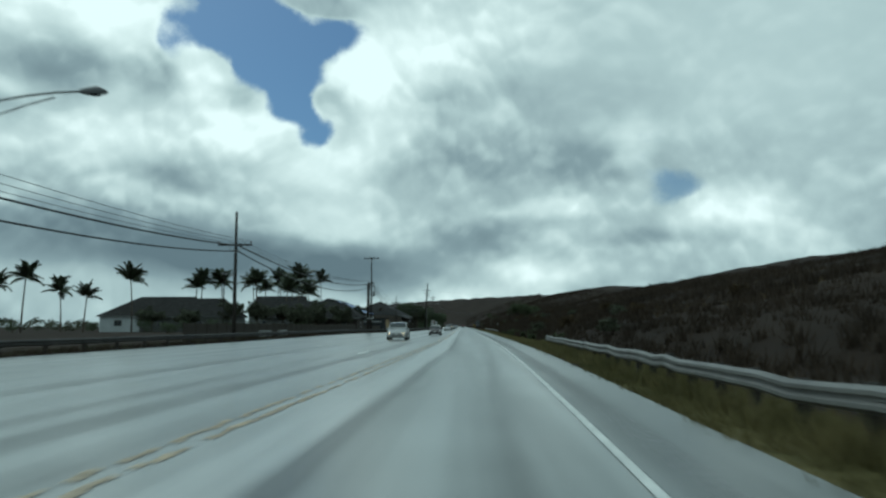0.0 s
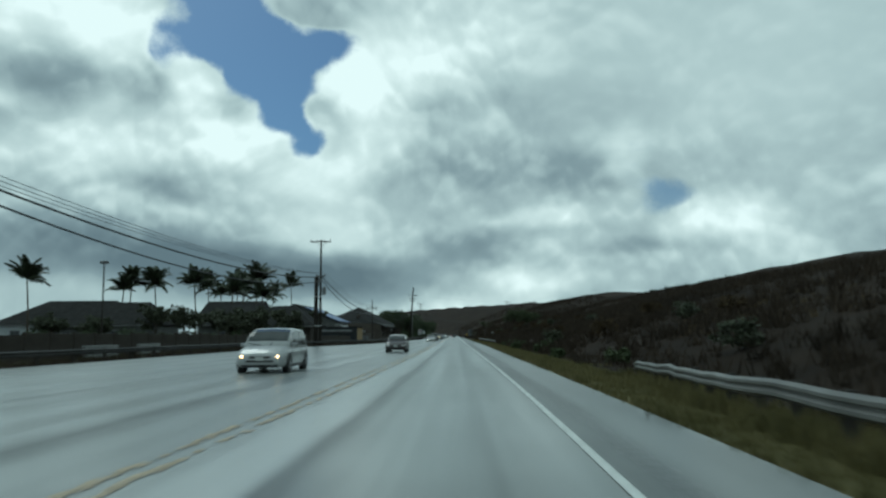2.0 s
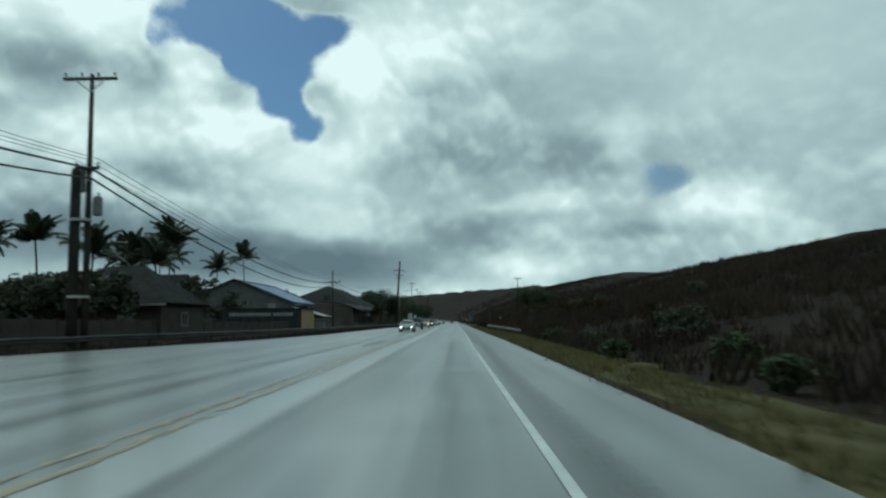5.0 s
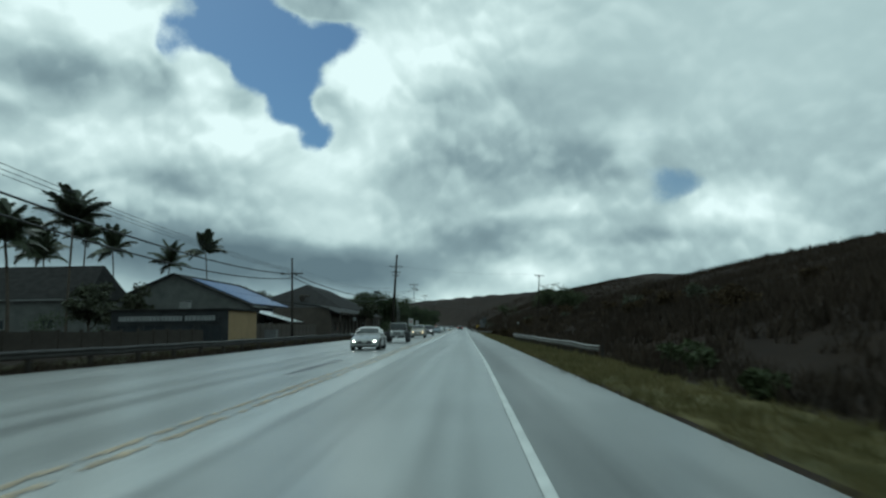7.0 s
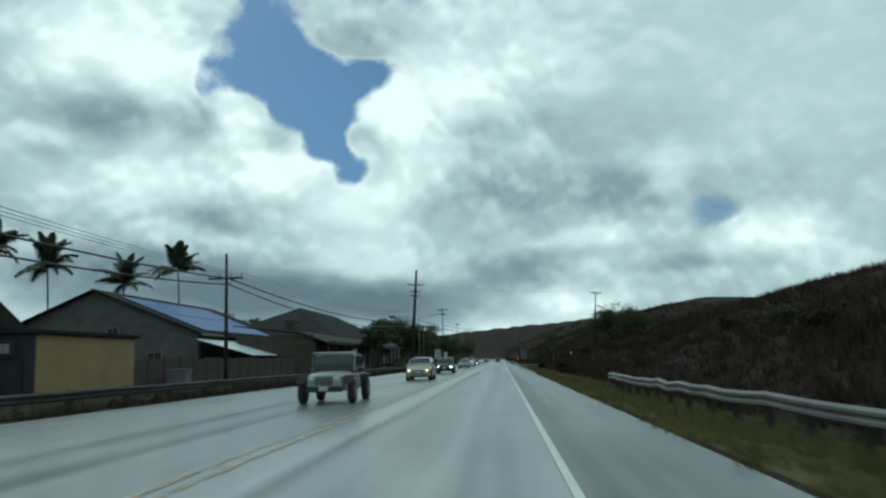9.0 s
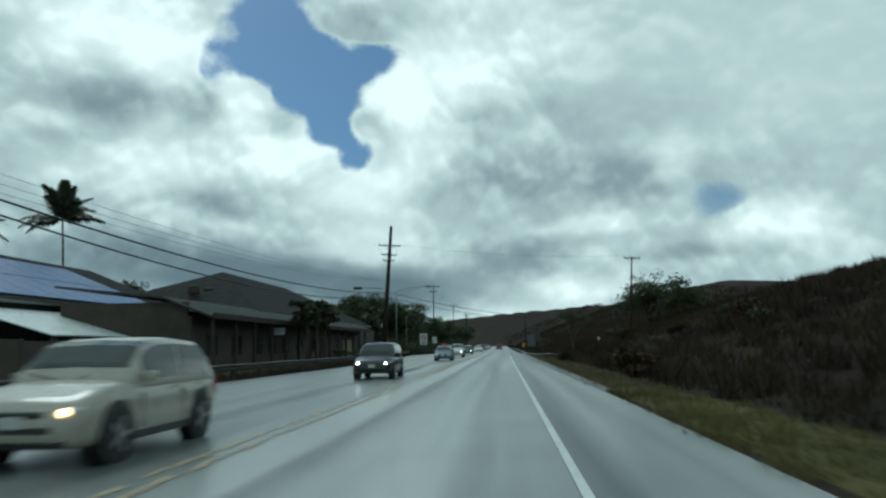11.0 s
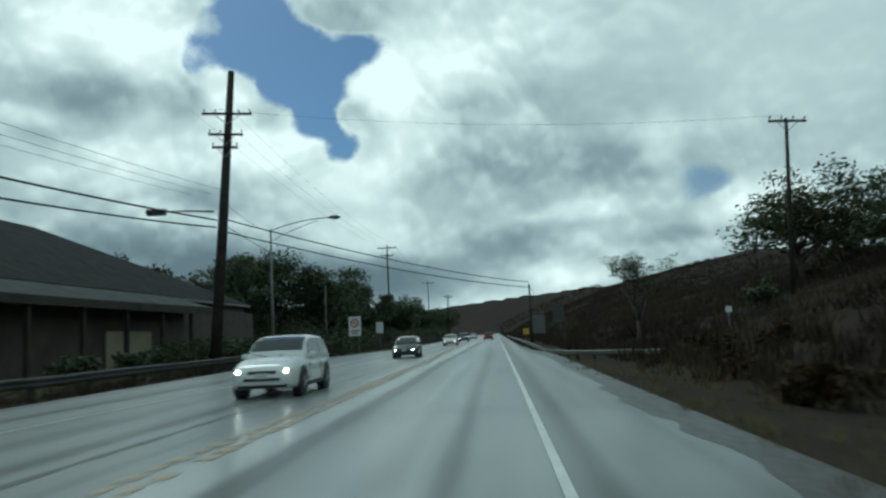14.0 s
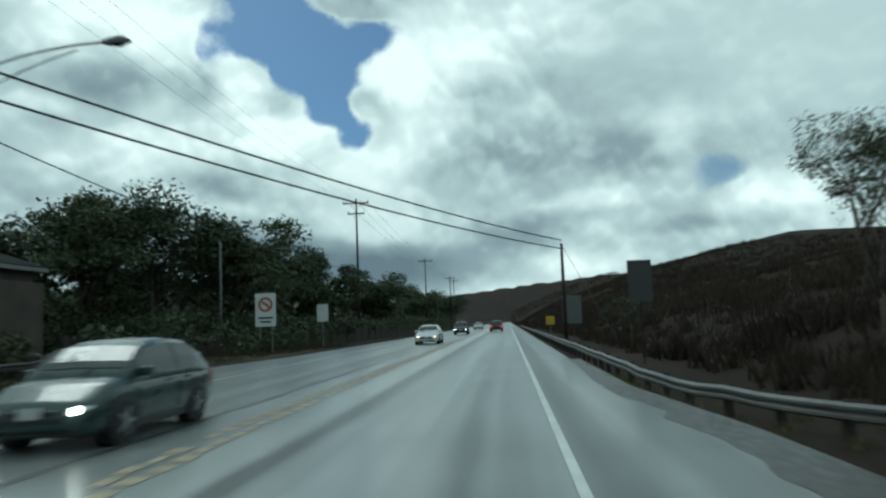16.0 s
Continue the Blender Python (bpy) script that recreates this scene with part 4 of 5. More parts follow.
SIGN_WHITE = material("sign_white_sheet", (0.50, 0.52, 0.52), (0.60, 0.62, 0.62), 0.5, 1.0)
SIGN_RED = material("sign_red_sheet", (0.28, 0.07, 0.055), (0.36, 0.09, 0.07), 0.5, 1.0)
SIGN_YELLOW = material("sign_yellow_sheet", (0.42, 0.27, 0.02), (0.55, 0.36, 0.04), 0.5, 1.0)
SIGN_DARK = material("sign_weathered_back", (0.04, 0.042, 0.043), (0.065, 0.068, 0.07), 0.7, 1.0)
SIGN_BACK = material("sign_bare_aluminium", (0.09, 0.094, 0.096), (0.13, 0.135, 0.137), 0.6, 1.0, metal=0.2)


def ring_arrow(plate, w, h, low):
    bm = bmesh.new()
    c, r0, r1 = (0, low + h * 0.66), w * 0.24, w * 0.36
    n = 20
    pts = [(c[0] + r * math.cos(2 * math.pi * i / n), -0.072, c[1] + r * math.sin(2 * math.pi * i / n)) for i in range(n) for r in (r0, r1)]
    vs = [bm.verts.new(p) for p in pts]
    for i in range(n):
        a, b = 2 * i, 2 * ((i + 1) % n)
        bm.faces.new((vs[a], vs[a + 1], vs[b + 1], vs[b]))
    box_bm(bm, (r1 * 1.8, 0.006, 0.10), (c[0], -0.074, c[1]), Matrix.Rotation(radians(40), 4, "Y"))
    part("ring", bm, SIGN_RED, plate, "red ring with a slash")
    bm = bmesh.new()
    tube_bm(bm, [(w * 0.12, -0.071, c[1] - r0 * 0.8), (w * 0.12, -0.071, c[1]), (0, -0.071, c[1] + r0 * 0.5), (-w * 0.16, -0.071, c[1] + 0.02)], 0.03, 6)
    part("arrow", bm, CABLE, plate)
    bm = bmesh.new()
    for i, z in enumerate((0.26, 0.14)):
        box_bm(bm, (w * (0.7 - 0.2 * i), 0.006, 0.11), (0, -0.069, low + h * z))
    part("text_bar", bm, CABLE, plate)


sign((-10.6, 321.5), 1.2, 1.9, 1.5, SIGN_WHITE, "large white road sign with a slashed turn arrow", 2, 0, ring_arrow)
sign((-9.6, 331), 0.8, 1.2, 1.7, SIGN_WHITE, "plain pale road sign before dark trees")
sign((8.3, 340), 1.5, 2.2, 1.3, SIGN_BACK, "large grey road sign seen beside the hill", 2)
sign((8.0, 306.4), 0.85, 1.5, 2.2, SIGN_DARK, "small grey back-turned road sign on a post")
sign((7.2, 352), 0.8, 0.8, 1.2, SIGN_YELLOW, "yellow warning sign on a thin post")
sign((14.5, 285), 0.30, 0.3, 0.75, SIGN_WHITE, "small white marker plate low on the slope")


# ---- plants ----
def leaf_cloud(bm, centre, radius, count, size, rng, flat=0.7, droop=0.0):
    """Many small leaf blades round a twig's end."""
    for _ in range(count):
        d = Vector((rng.gauss(0, 1), rng.gauss(0, 1), rng.gauss(0, flat))).normalized() * radius * rng.random() ** 0.5
        p = Vector(centre) + Vector((d.x, d.y, d.z * flat - droop * rng.random()))
        u = Vector((rng.gauss(0, 1), rng.gauss(0, 1), rng.gauss(0, 0.6))).normalized()
        w = u.cross(Vector((rng.gauss(0, 1), rng.gauss(0, 1), rng.gauss(0, 1)))).normalized()
        s = size * rng.uniform(0.6, 1.4)
        bm.faces.new([bm.verts.new(p - u * s), bm.verts.new(p + w * s * 0.42), bm.verts.new(p + u * s), bm.verts.new(p - w * s * 0.42)])


def tree(at, height, spread, seed, leaves=2600, size=0.22, trunk=0.28, first=0.3, label="dark green broadleaf tree", mat=None, lean=(0, 0), limbs=8, bare=0.0):
    rng = random.Random(seed)
    z0 = land(*at)
    ob = thing("tree", (at[0], at[1], z0), label, "tree", "roadside trees")
    bm, ends = bmesh.new(), []
    top = Vector((lean[0], lean[1], height * 0.62))
    tube_bm(bm, [(0, 0, -0.4), (lean[0] * 0.2, lean[1] * 0.2, height * first), top], [trunk, trunk * 0.75, trunk * 0.3], 8)
    for i in range(limbs):
        a = 2 * math.pi * (i + rng.uniform(-0.3, 0.3)) / limbs
        f = rng.uniform(first, 0.95)
        start = Vector((lean[0] * f * 0.6, lean[1] * f * 0.6, height * (first + (0.62 - first) * (f - first) / (1 - first))))
        reach = spread * rng.uniform(0.5, 0.95)
        end = start + Vector((math.cos(a) * reach, math.sin(a) * reach, height * rng.uniform(0.12, 0.36)))
        mid = start.lerp(end, 0.5) + Vector((0, 0, height * 0.07))
        tube_bm(bm, [start, mid, end], [trunk * 0.42, trunk * 0.25, trunk * 0.08], 6)
        ends += [end, mid]
        for _ in range(4):
            e2 = mid.lerp(end, rng.uniform(0.0, 1.0)) + Vector((rng.uniform(-1, 1), rng.uniform(-1, 1), rng.uniform(0.0, 1.0))) * spread * 0.38
            tube_bm(bm, [mid.lerp(end, rng.uniform(0.2, 0.7)), e2], [trunk * 0.12, trunk * 0.04], 5)
            ends.append(e2)
            if bare:
                for _ in range(3):
                    e3 = e2 + Vector((rng.uniform(-1, 1), rng.uniform(-1, 1), rng.uniform(-0.1, 1.0))) * spread * 0.22
                    tube_bm(bm, [e2, e3], [trunk * 0.05, trunk * 0.02], 4)
    ends += [top, top + Vector((0, 0, height * 0.2))]
    part("trunk", bm, BARK, ob, smooth=True)
    bm = bmesh.new()
    per = max(int(leaves / len(ends)), 1)
    for e in ends:
        if rng.random() >= bare:
            leaf_cloud(bm, e, spread * rng.uniform(0.2, 0.36), per, size, rng)
    part("crown", bm, mat or LEAF, ob)
    return ob


LEAF_FEATHER = material("feathery_leaf", (0.03, 0.042, 0.018), (0.085, 0.10, 0.05), 0.7, 0.7, shine=0.15)
LEAF_DULL = material("dull_leaf", (0.038, 0.044, 0.029), (0.092, 0.098, 0.062), 0.65, 0.9, shine=0.15)
for i, (x, y, h, s) in enumerate([(-15.5, 331, 9.4, 4.4), (-20.5, 328, 10.6, 5.0), (-26, 334, 9.4, 4.6), (-13.2, 344, 8.6, 3.8), (-18, 346, 10.2, 4.8), (-12.4, 366, 8.4, 3.8),
                                  (-15.0, 384, 9.6, 4.4), (-12.6, 404, 8.8, 4.0), (-14, 430, 9.4, 4.6), (-12.4, 462, 9.6, 4.6), (-13.6, 505, 10.5, 5.2), (-24, 318, 5.6, 3.0), (-23, 324, 10.2, 4.2)]):
    tree((x, y), h * (1.07 if y < 340 else 0.86), s, 20 + i, 11000, 0.17, 0.26, 0.14, "dark dense broadleaf tree beside the road", None, (0, 0), 12)
for i, (x, y, h, s) in enumerate([(-44, 300, 10.2, 4.4), (-52, 300, 9.0, 4.6), (-33, 318, 9.6, 4.2), (-47, 262, 8.5, 4.6), (-27, 318, 8.0, 3.8), (-44, 326, 8.6, 4.6), (-34, 322, 10.5, 4.4), (-45, 286, 9.5, 4.6), (-50, 276, 9.5, 4.8)]):
    tree((x, y), h, s, 60 + i, 5000, 0.24, 0.26, 0.25, "dark broadleaf tree behind the roofs", LEAF_DULL, (0, 0), 10)
for i, (x, y, h, s) in enumerate([(-13.6, 255.0, 5.6, 1.25), (-13.7, 258.4, 5.9, 1.3), (-13.5, 260.6, 5.2, 1.1)]):
    tree((x, y), h, s, 80 + i, 3600, 0.2, 0.16, 0.42, "slim dark tree standing before the long building", LEAF_DULL, (0.2, 0), 9)
for i, (x, y, h, s) in enumerate([(-50, 290, 11.0, 4.8), (-57, 300, 11.5, 5.0), (-60, 284, 11.0, 5.0)]):
    tree((x, y), h, s, 85 + i, 6000, 0.26, 0.3, 0.22, "tall dark broadleaf tree behind the long roof", LEAF_DULL, (0, 0), 11)
for i, (x, y, h, s) in enumerate([(-38, 150, 5.6, 2.6), (-45, 157, 6.4, 2.8), (-33.5, 152, 5.2, 2.4), (-28.5, 150, 5.4, 2.4), (-26.5, 157, 6.4, 2.6), (-24.5, 139, 4.4, 2.0), (-52, 152, 4.8, 2.4), (-61, 156, 5.0, 2.6), (-20, 138, 4.6, 2.0), (-19.5, 152, 5.2, 2.2),
                                  (-30, 198, 5.6, 2.4), (-36, 202, 6.4, 2.6), (-28, 140, 4.0, 2.0)]):
    tree((x, y), h, s, 120 + i, 2600, 0.24, 0.16, 0.2, "small dark garden tree in front of a house", LEAF_DULL, (0, 0), 9)
tree((22.5, 296), 6.3, 4.2, 90, 6500, 0.15, 0.26, 0.2, "spreading thorn tree with feathery leaves on the slope", LEAF_FEATHER, (-0.6, 0), 14)
tree((28, 303), 4.2, 3.8, 91, 5000, 0.16, 0.25, 0.2, "spreading thorn tree with feathery leaves on the slope", LEAF_FEATHER, (0.5, 0), 12)
tree((25, 288), 4.4, 3.4, 94, 5000, 0.14, 0.18, 0.15, "low feathery thorn tree on the slope", LEAF_FEATHER, (0, 0), 10)


def fan_tree(at, height, spread, seed, label):
    """Many thin stems that fan upwards from a low fork, forking again into twigs with sparse small leaves."""
    rng = random.Random(seed)
    ob = thing("tree", (at[0], at[1], land(*at)), label, "tree", "roadside trees")
    wood, leaf = bmesh.new(), bmesh.new()
    tube_bm(wood, [(0, 0, -0.4), (0.05, 0, height * 0.12), (0.02, 0, height * 0.24)], [0.17, 0.14, 0.11], 8)

    def grow(p, d, length, thick, level):
        q = p + d * length
        m = p.lerp(q, 0.5) + Vector((rng.uniform(-0.05, 0.05), rng.uniform(-0.05, 0.05), 0)) * length
        tube_bm(wood, [p, m, q], [thick, thick * 0.8, thick * 0.55], 5)
        if level >= 1:
            leaf_cloud(leaf, q, length * 0.6, 18 if q.x < 0 else 10, 0.045, rng, 0.6)
        if level == 4:
            return
        for _ in range(3 if level else 2):
            e = (d + Vector((rng.uniform(-0.75, 0.75), rng.uniform(-0.75, 0.75), rng.uniform(-0.25, 0.3)))).normalized()
            grow(p.lerp(q, rng.uniform(0.65, 1.0)), e, length * rng.uniform(0.55, 0.8), thick * 0.52, level + 1)

    for k in range(7):
        a = 2 * math.pi * k / 7 + rng.uniform(-0.3, 0.3)
        out = spread / height * rng.uniform(0.45, 1.0)
        grow(Vector((0.02, 0, height * (0.16 + 0.01 * k))), Vector((math.cos(a) * out, math.sin(a) * out, 1.0)).normalized(), height * rng.uniform(0.24, 0.33), 0.07, 0)
    part("trunk", wood, BARK, ob, smooth=True)
    part("crown", leaf, LEAF_FEATHER, ob, "sparse dull green leaves")


fan_tree((12.5, 298.2), 7.3, 3.4, 92, "half-bare tree with thin grey branches fanning upwards")
tree((9.4, 318), 3.0, 1.7, 93, 1500, 0.06, 0.08, 0.3, "small half-bare tree behind the guardrail", LEAF_DULL, (0, 0), 8, 0.2)

FROND_ME = bpy.data.meshes.new("frond")
bm = bmesh.new()
tube_bm(bm, [(0, 0, 0), (0.8, 0, 0.42), (1.7, 0, 0.48), (2.5, 0, 0.10), (3.0, 0, -0.5)], [0.05, 0.04, 0.03, 0.02, 0.008], 5)
rng = random.Random(3)
for i in range(30):
    t = 0.12 + 0.86 * i / 29
    x = 3.0 * t
    z = 0.48 * math.sin(min(t * 2.0, 2.3)) * 1.0 - 1.5 * max(t - 0.55, 0) ** 1.35
    ln = 0.75 * math.sin(math.pi * (0.15 + 0.8 * t)) + 0.15
    for s in (-1, 1):
        tip = Vector((x + 0.35 * ln, s * ln * 0.75, z - ln * rng.uniform(0.25, 0.6)))
        bm.faces.new([bm.verts.new((x - 0.10, 0, z)), bm.verts.new((x + 0.10, 0, z)), bm.verts.new(tip)])
bm.to_mesh(FROND_ME)
bm.free()
FROND_ME.materials.append(FROND)


def palm(at, height, lean, seed, size=1.0):
    rng = random.Random(seed)
    ob = thing("palm_tree", (at[0], at[1], land(*at)), "tall dark palm with ragged fronds in the wind", "palm tree", "palm trees")
    bm = bmesh.new()
    tip = Vector((lean, 0, height))
    pts = [(lean * t * t, 0.1 * math.sin(t * 3), height * t) for t in (0, 0.2, 0.4, 0.6, 0.8, 1.0)]
    tube_bm(bm, [(0, 0, -0.3)] + pts, [0.24, 0.22, 0.17, 0.15, 0.13, 0.12, 0.11], 8)
    part("trunk", bm, BARK, ob, smooth=True)
    for i in range(22):
        f = new("frond", FROND_ME)
        f.parent = ob
        up = rng.uniform(18, 78) if rng.random() < 0.68 else rng.uniform(-30, 18)
        f.matrix_local = Matrix.Translation(tip) @ pose(0, 0, 0, rng.uniform(-12, 12), -up, i * 137.5 + rng.uniform(-15, 15)) @ Matrix.Diagonal((size * rng.uniform(0.85, 1.15), size * 1.15, size, 1))
    return ob


for i, (x, y, z, s) in enumerate([(-79.4, 141.5, 10.2, 1.0), (-66, 158, 10.6, 1.1), (-61.3, 181.2, 10.2, 1.0), (-55.3, 183.5, 11.6, 1.15), (-43.5, 211.7, 14.0, 1.35), (-57.2, 231.8, 12.2, 1.1), (-60.7, 183.4, 11.8, 1.0),
                                  (-44.9, 175.6, 10.8, 1.1), (-38.2, 173.8, 9.2, 1.1), (-63.3, 240.5, 14.4, 1.35), (-55.9, 239.6, 15.6, 1.1), (-58.7, 256.9, 15.8, 1.25), (-52.1, 263.9, 13.6, 1.25), (-48.9, 277.4, 17.0, 1.3),
                                  (-72, 150, 7.0, 0.9), (-86, 168, 9.0, 1.0), (-40.5, 190, 10.5, 1.0), (-35, 186, 9.0, 1.0), (-90, 150, 9.4, 1.0)]):
    palm((x, y), z, (-1) ** i * 0.5, 100 + i, s * 1.12)


def bush(at, size, seed, label="dark rounded bush by a house", mat=None):
    rng = random.Random(seed)
    ob = thing("bush", (at[0], at[1], land(*at)), label, "bush", "bushes")
    bm = bmesh.new()
    for _ in range(3):
        tube_bm(bm, [(0, 0, -0.1), (rng.uniform(-0.3, 0.3) * size, rng.uniform(-0.3, 0.3) * size, size * 0.6)], [0.05, 0.02], 5)
    part("stem", bm, BARK, ob)
    bm = bmesh.new()
    for _ in range(14):
        leaf_cloud(bm, (rng.uniform(-0.6, 0.6) * size, rng.uniform(-0.6, 0.6) * size, rng.uniform(0.25, 1.0) * size), size * 0.42, 60, 0.13, rng)
    part("leaves", bm, mat or LEAF, ob)


for i in range(9):
    bush((-13.6 - 0.35 * (i % 3), 284 + 2.4 * i), 1.0 + 0.25 * (i % 3), 400 + i, "green hedge bush on the bank behind the guardrail", LEAF_FEATHER)
rng = random.Random(77)
for i, (x, y, s) in enumerate([(-60, 150, 2.0), (-75, 160, 1.8), (-52, 150, 2.2), (-40, 140, 1.8), (-30, 150, 2.2), (-26, 138, 1.8), (-46, 150, 2.4), (-36, 205, 2.6), (-42, 205, 3.0), (-31, 200, 2.4), (-28, 208, 2.0), (-80, 140, 1.8), (-95, 150, 2.0),
                               (-13.4, 268, 0.9), (-13.2, 276, 1.0), (-14.4, 300, 1.5), (-15.2, 304, 1.4), (-13.3, 281, 0.9), (-13.9, 296, 1.3), (-33, 130, 1.6), (-24, 118, 1.4), (-44, 120, 1.6)]):
    bush((x, y), s, 300 + i)


def tufts(name, spots, mat, label, category, blade=0.035):
    """Many blades of grass or twigs: spots of place, height, width, count."""
    rng = random.Random(len(spots))
    v, f = [], []
    for x, y, h, w, n in spots:
        z = land(x, y) - 0.03
        for _ in range(n):
            a, r = rng.random() * 6.283, w * rng.random()
            px, py = x + math.cos(a) * r, y + math.sin(a) * r
            b, t, k = rng.random() * 6.283, blade * h + 0.006, h * rng.uniform(0.5, 1.15)
            bx, by = rng.uniform(-0.5, 0.5) * h, rng.uniform(-0.5, 0.5) * h
            i = len(v)
            v += [(px - math.cos(b) * t, py - math.sin(b) * t, z), (px + math.cos(b) * t, py + math.sin(b) * t, z), (px + bx, py + by, z + k)]
            f.append((i, i + 1, i + 2))
    return tagged(mesh_from(name, v, f, mat), label, category, kind="stuff")


GRASS_BLADE = material("grass_blade", (0.062, 0.064, 0.024), (0.205, 0.170, 0.078), 0.8, 0.35, shine=0.15)
SCRUB = material("dry_scrub", (0.020, 0.016, 0.012), (0.066, 0.048, 0.034), 0.9, 0.12, shine=0.15)
SCRUB_TAN = material("tan_dry_grass", (0.07, 0.05, 0.028), (0.15, 0.11, 0.06), 0.9, 0.3, shine=0.15)
rng = random.Random(21)


def verge(y):
    """How grassy the right verge is along the road."""
    return float(np.interp(y, [-20, 70, 85, 112, 135, 200, 215, 250, 280, 300], [1, 1, 0.5, 0.6, 1, 1, 0.25, 0.18, 0.08, 0.15]))


spots = []
for _ in range(9000):
    y = rng.uniform(-6, 300)
    if rng.random() > verge(y):
        continue
    spots.append((right_edge(y) + 0.03 + abs(rng.gauss(0, 1.9)), y, rng.uniform(0.08, 0.24), 0.24, 22))
for _ in range(1500):
    y = rng.uniform(-4, 62)
    x = float(np.interp(y, [-20, 5, 20, 32, 42, 49, 56, 62], [4.5, 4.85, 5.3, 5.75, 6.0, 6.6, 7.5, 8.2]))
    spots.append((x + rng.uniform(-0.35, 0.5), y, rng.uniform(0.22, 0.42), 0.2, 16))
for _ in range(900):
    y = rng.uniform(150, 200)
    x = float(np.interp(y, [154, 158, 166, 174, 181, 188, 194, 199], [8.6, 8.0, 7.3, 6.9, 6.9, 7.5, 8.6, 10.0]))
    spots.append((x + rng.uniform(-0.9, 0.6), y, rng.uniform(0.14, 0.3), 0.22, 16))
tufts("verge_grass", spots, GRASS_BLADE, "patchy green and straw grass on the road verge", "grass")
spots = []
for _ in range(16000):
    y = rng.uniform(-6, 560) if rng.random() < 0.8 else rng.uniform(120, 340)
    x = 9.0 + abs(rng.gauss(0, 1)) * 22 if rng.random() < 0.6 else rng.uniform(9, 75)
    far = max(x - 10, 0) / 60
    h = rng.uniform(0.35, 1.0) * (1 + 0.8 * noise.noise((x * 0.08, y * 0.08, 4.0)))
    spots.append((x, y, h + 0.2 * far, 0.55 + 0.5 * far, 16))
for _ in range(5000):
    spots.append((rng.uniform(7, 100), rng.uniform(430, 1000), rng.uniform(0.8, 1.8), 1.3, 14))
tufts("hillside_scrub", spots, SCRUB, "dark brown leafless scrub covering the hillside", "scrub", 0.05)
spots = []
for _ in range(2600):
    y = rng.uniform(0, 400)
    x = 7.5 + abs(rng.gauss(0, 1)) * 14
    if noise.noise((x * 0.05, y * 0.03, 11.0)) > 0.12:
        spots.append((x, y, rng.uniform(0.25, 0.7), 0.5, 9))
tufts("dry_grass", spots, SCRUB_TAN, "pale dry grass in patches on the slope", "grass")
spots = []
for _ in range(5200):
    y = rng.uniform(0, 330)
    x = left_edge(y) - 1.7 - abs(rng.gauss(0, 2.2))
    spots.append((x, y, rng.uniform(0.10, 0.32), 0.25, 7))
tufts("verge_grass", spots, GRASS_DARK, "rough dull grass and weeds behind the far guardrail", "grass")
spots = []
for _ in range(4200):
    y = rng.uniform(0, 300)
    spots.append((left_edge(y) - rng.uniform(0.25, 1.5), y, rng.uniform(0.15, 0.42), 0.25, 7))
tufts("dark_weeds", spots, SCRUB, "dark brown weeds growing under the far guardrail", "weeds")

BUSH_DRY = material("dry_brown_leaf", (0.025, 0.018, 0.011), (0.085, 0.06, 0.03), 0.8, 0.8, shine=0.1)
# thick undergrowth at the foot of the roadside trees
rng = random.Random(31)
for i in range(34):
    y = 311 + 4.2 * i
    bush((-11.2 - rng.uniform(0, 1.2) - max(320 - y, 0) * 0.35 + max(min(y - 345, 20), 0) * 0.05, y), rng.uniform(1.5, 2.4), 500 + i, "dark dense bush under the roadside trees")
for i in range(26):
    bush((-15 - 0.9 * (i % 13) * 1.4 - rng.uniform(0, 1), 322 + 9 * (i // 13) + rng.uniform(0, 5)), rng.uniform(1.9, 3.0), 560 + i, "dark dense bush under the roadside trees")
for i in range(14):
    bush((8.3 + rng.uniform(0, 5), 222 + 4.6 * i + rng.uniform(0, 3)), rng.uniform(0.5, 1.0), 620 + i, "brown half-dry bush at the foot of the slope", BUSH_DRY)


for i, (x, y, sz) in enumerate([(8.9, 138, 0.5), (10.4, 147, 0.7), (11.0, 151, 0.8), (9.6, 131, 0.5), (10.2, 128, 0.8), (8.6, 116, 0.6), (9.8, 104, 0.7), (11.5, 112, 0.9), (9.2, 88, 0.6), (10.8, 76, 0.8)]):
    bush((x, y), sz, 640 + i, "low olive bush in the grass under the slope", LEAF_FEATHER)
for i in range(26):
    bush((13 + 9 * rng.random() + 12 * (i % 2) * rng.random(), 66 + 9.2 * i + rng.uniform(0, 6)), rng.uniform(0.8, 1.5), 660 + i, "brown half-dry bush on the hillside", BUSH_DRY if i % 3 else LEAF_DULL)


# woods that close the view behind the roadside trees
rng = random.Random(41)
bm = bmesh.new()
for _ in range(420):
    x, y = rng.uniform(-70, -13), rng.uniform(338, 520)
    if y < 338 + (-x - 13) * 0.3:
        continue
    leaf_cloud(bm, (x, y, rng.uniform(0.3, 4.2)), rng.uniform(1.2, 2.0), 42, 0.42, rng)
for _ in range(440):
    leaf_cloud(bm, (rng.uniform(-44, -14), rng.uniform(336, 356), rng.uniform(0.2, 5.2)), rng.uniform(1.1, 1.8), 42, 0.40, rng)
woods = tagged(part("woodland", bm, LEAF_DULL), "dark dense woodland behind the roadside trees", "woodland", kind="stuff")
bm = bmesh.new()
for _ in range(260):
    x, y = rng.uniform(-160, -30), rng.uniform(185, 330)
    if x > -60 and y < 255:
        continue
    leaf_cloud(bm, (x, y, rng.uniform(0.3, 2.6)), rng.uniform(1.4, 2.2), 40, 0.45, rng)
tagged(part("shrubbery", bm, LEAF_DULL), "dark garden shrubs and low trees between houses", "shrubs", kind="stuff")


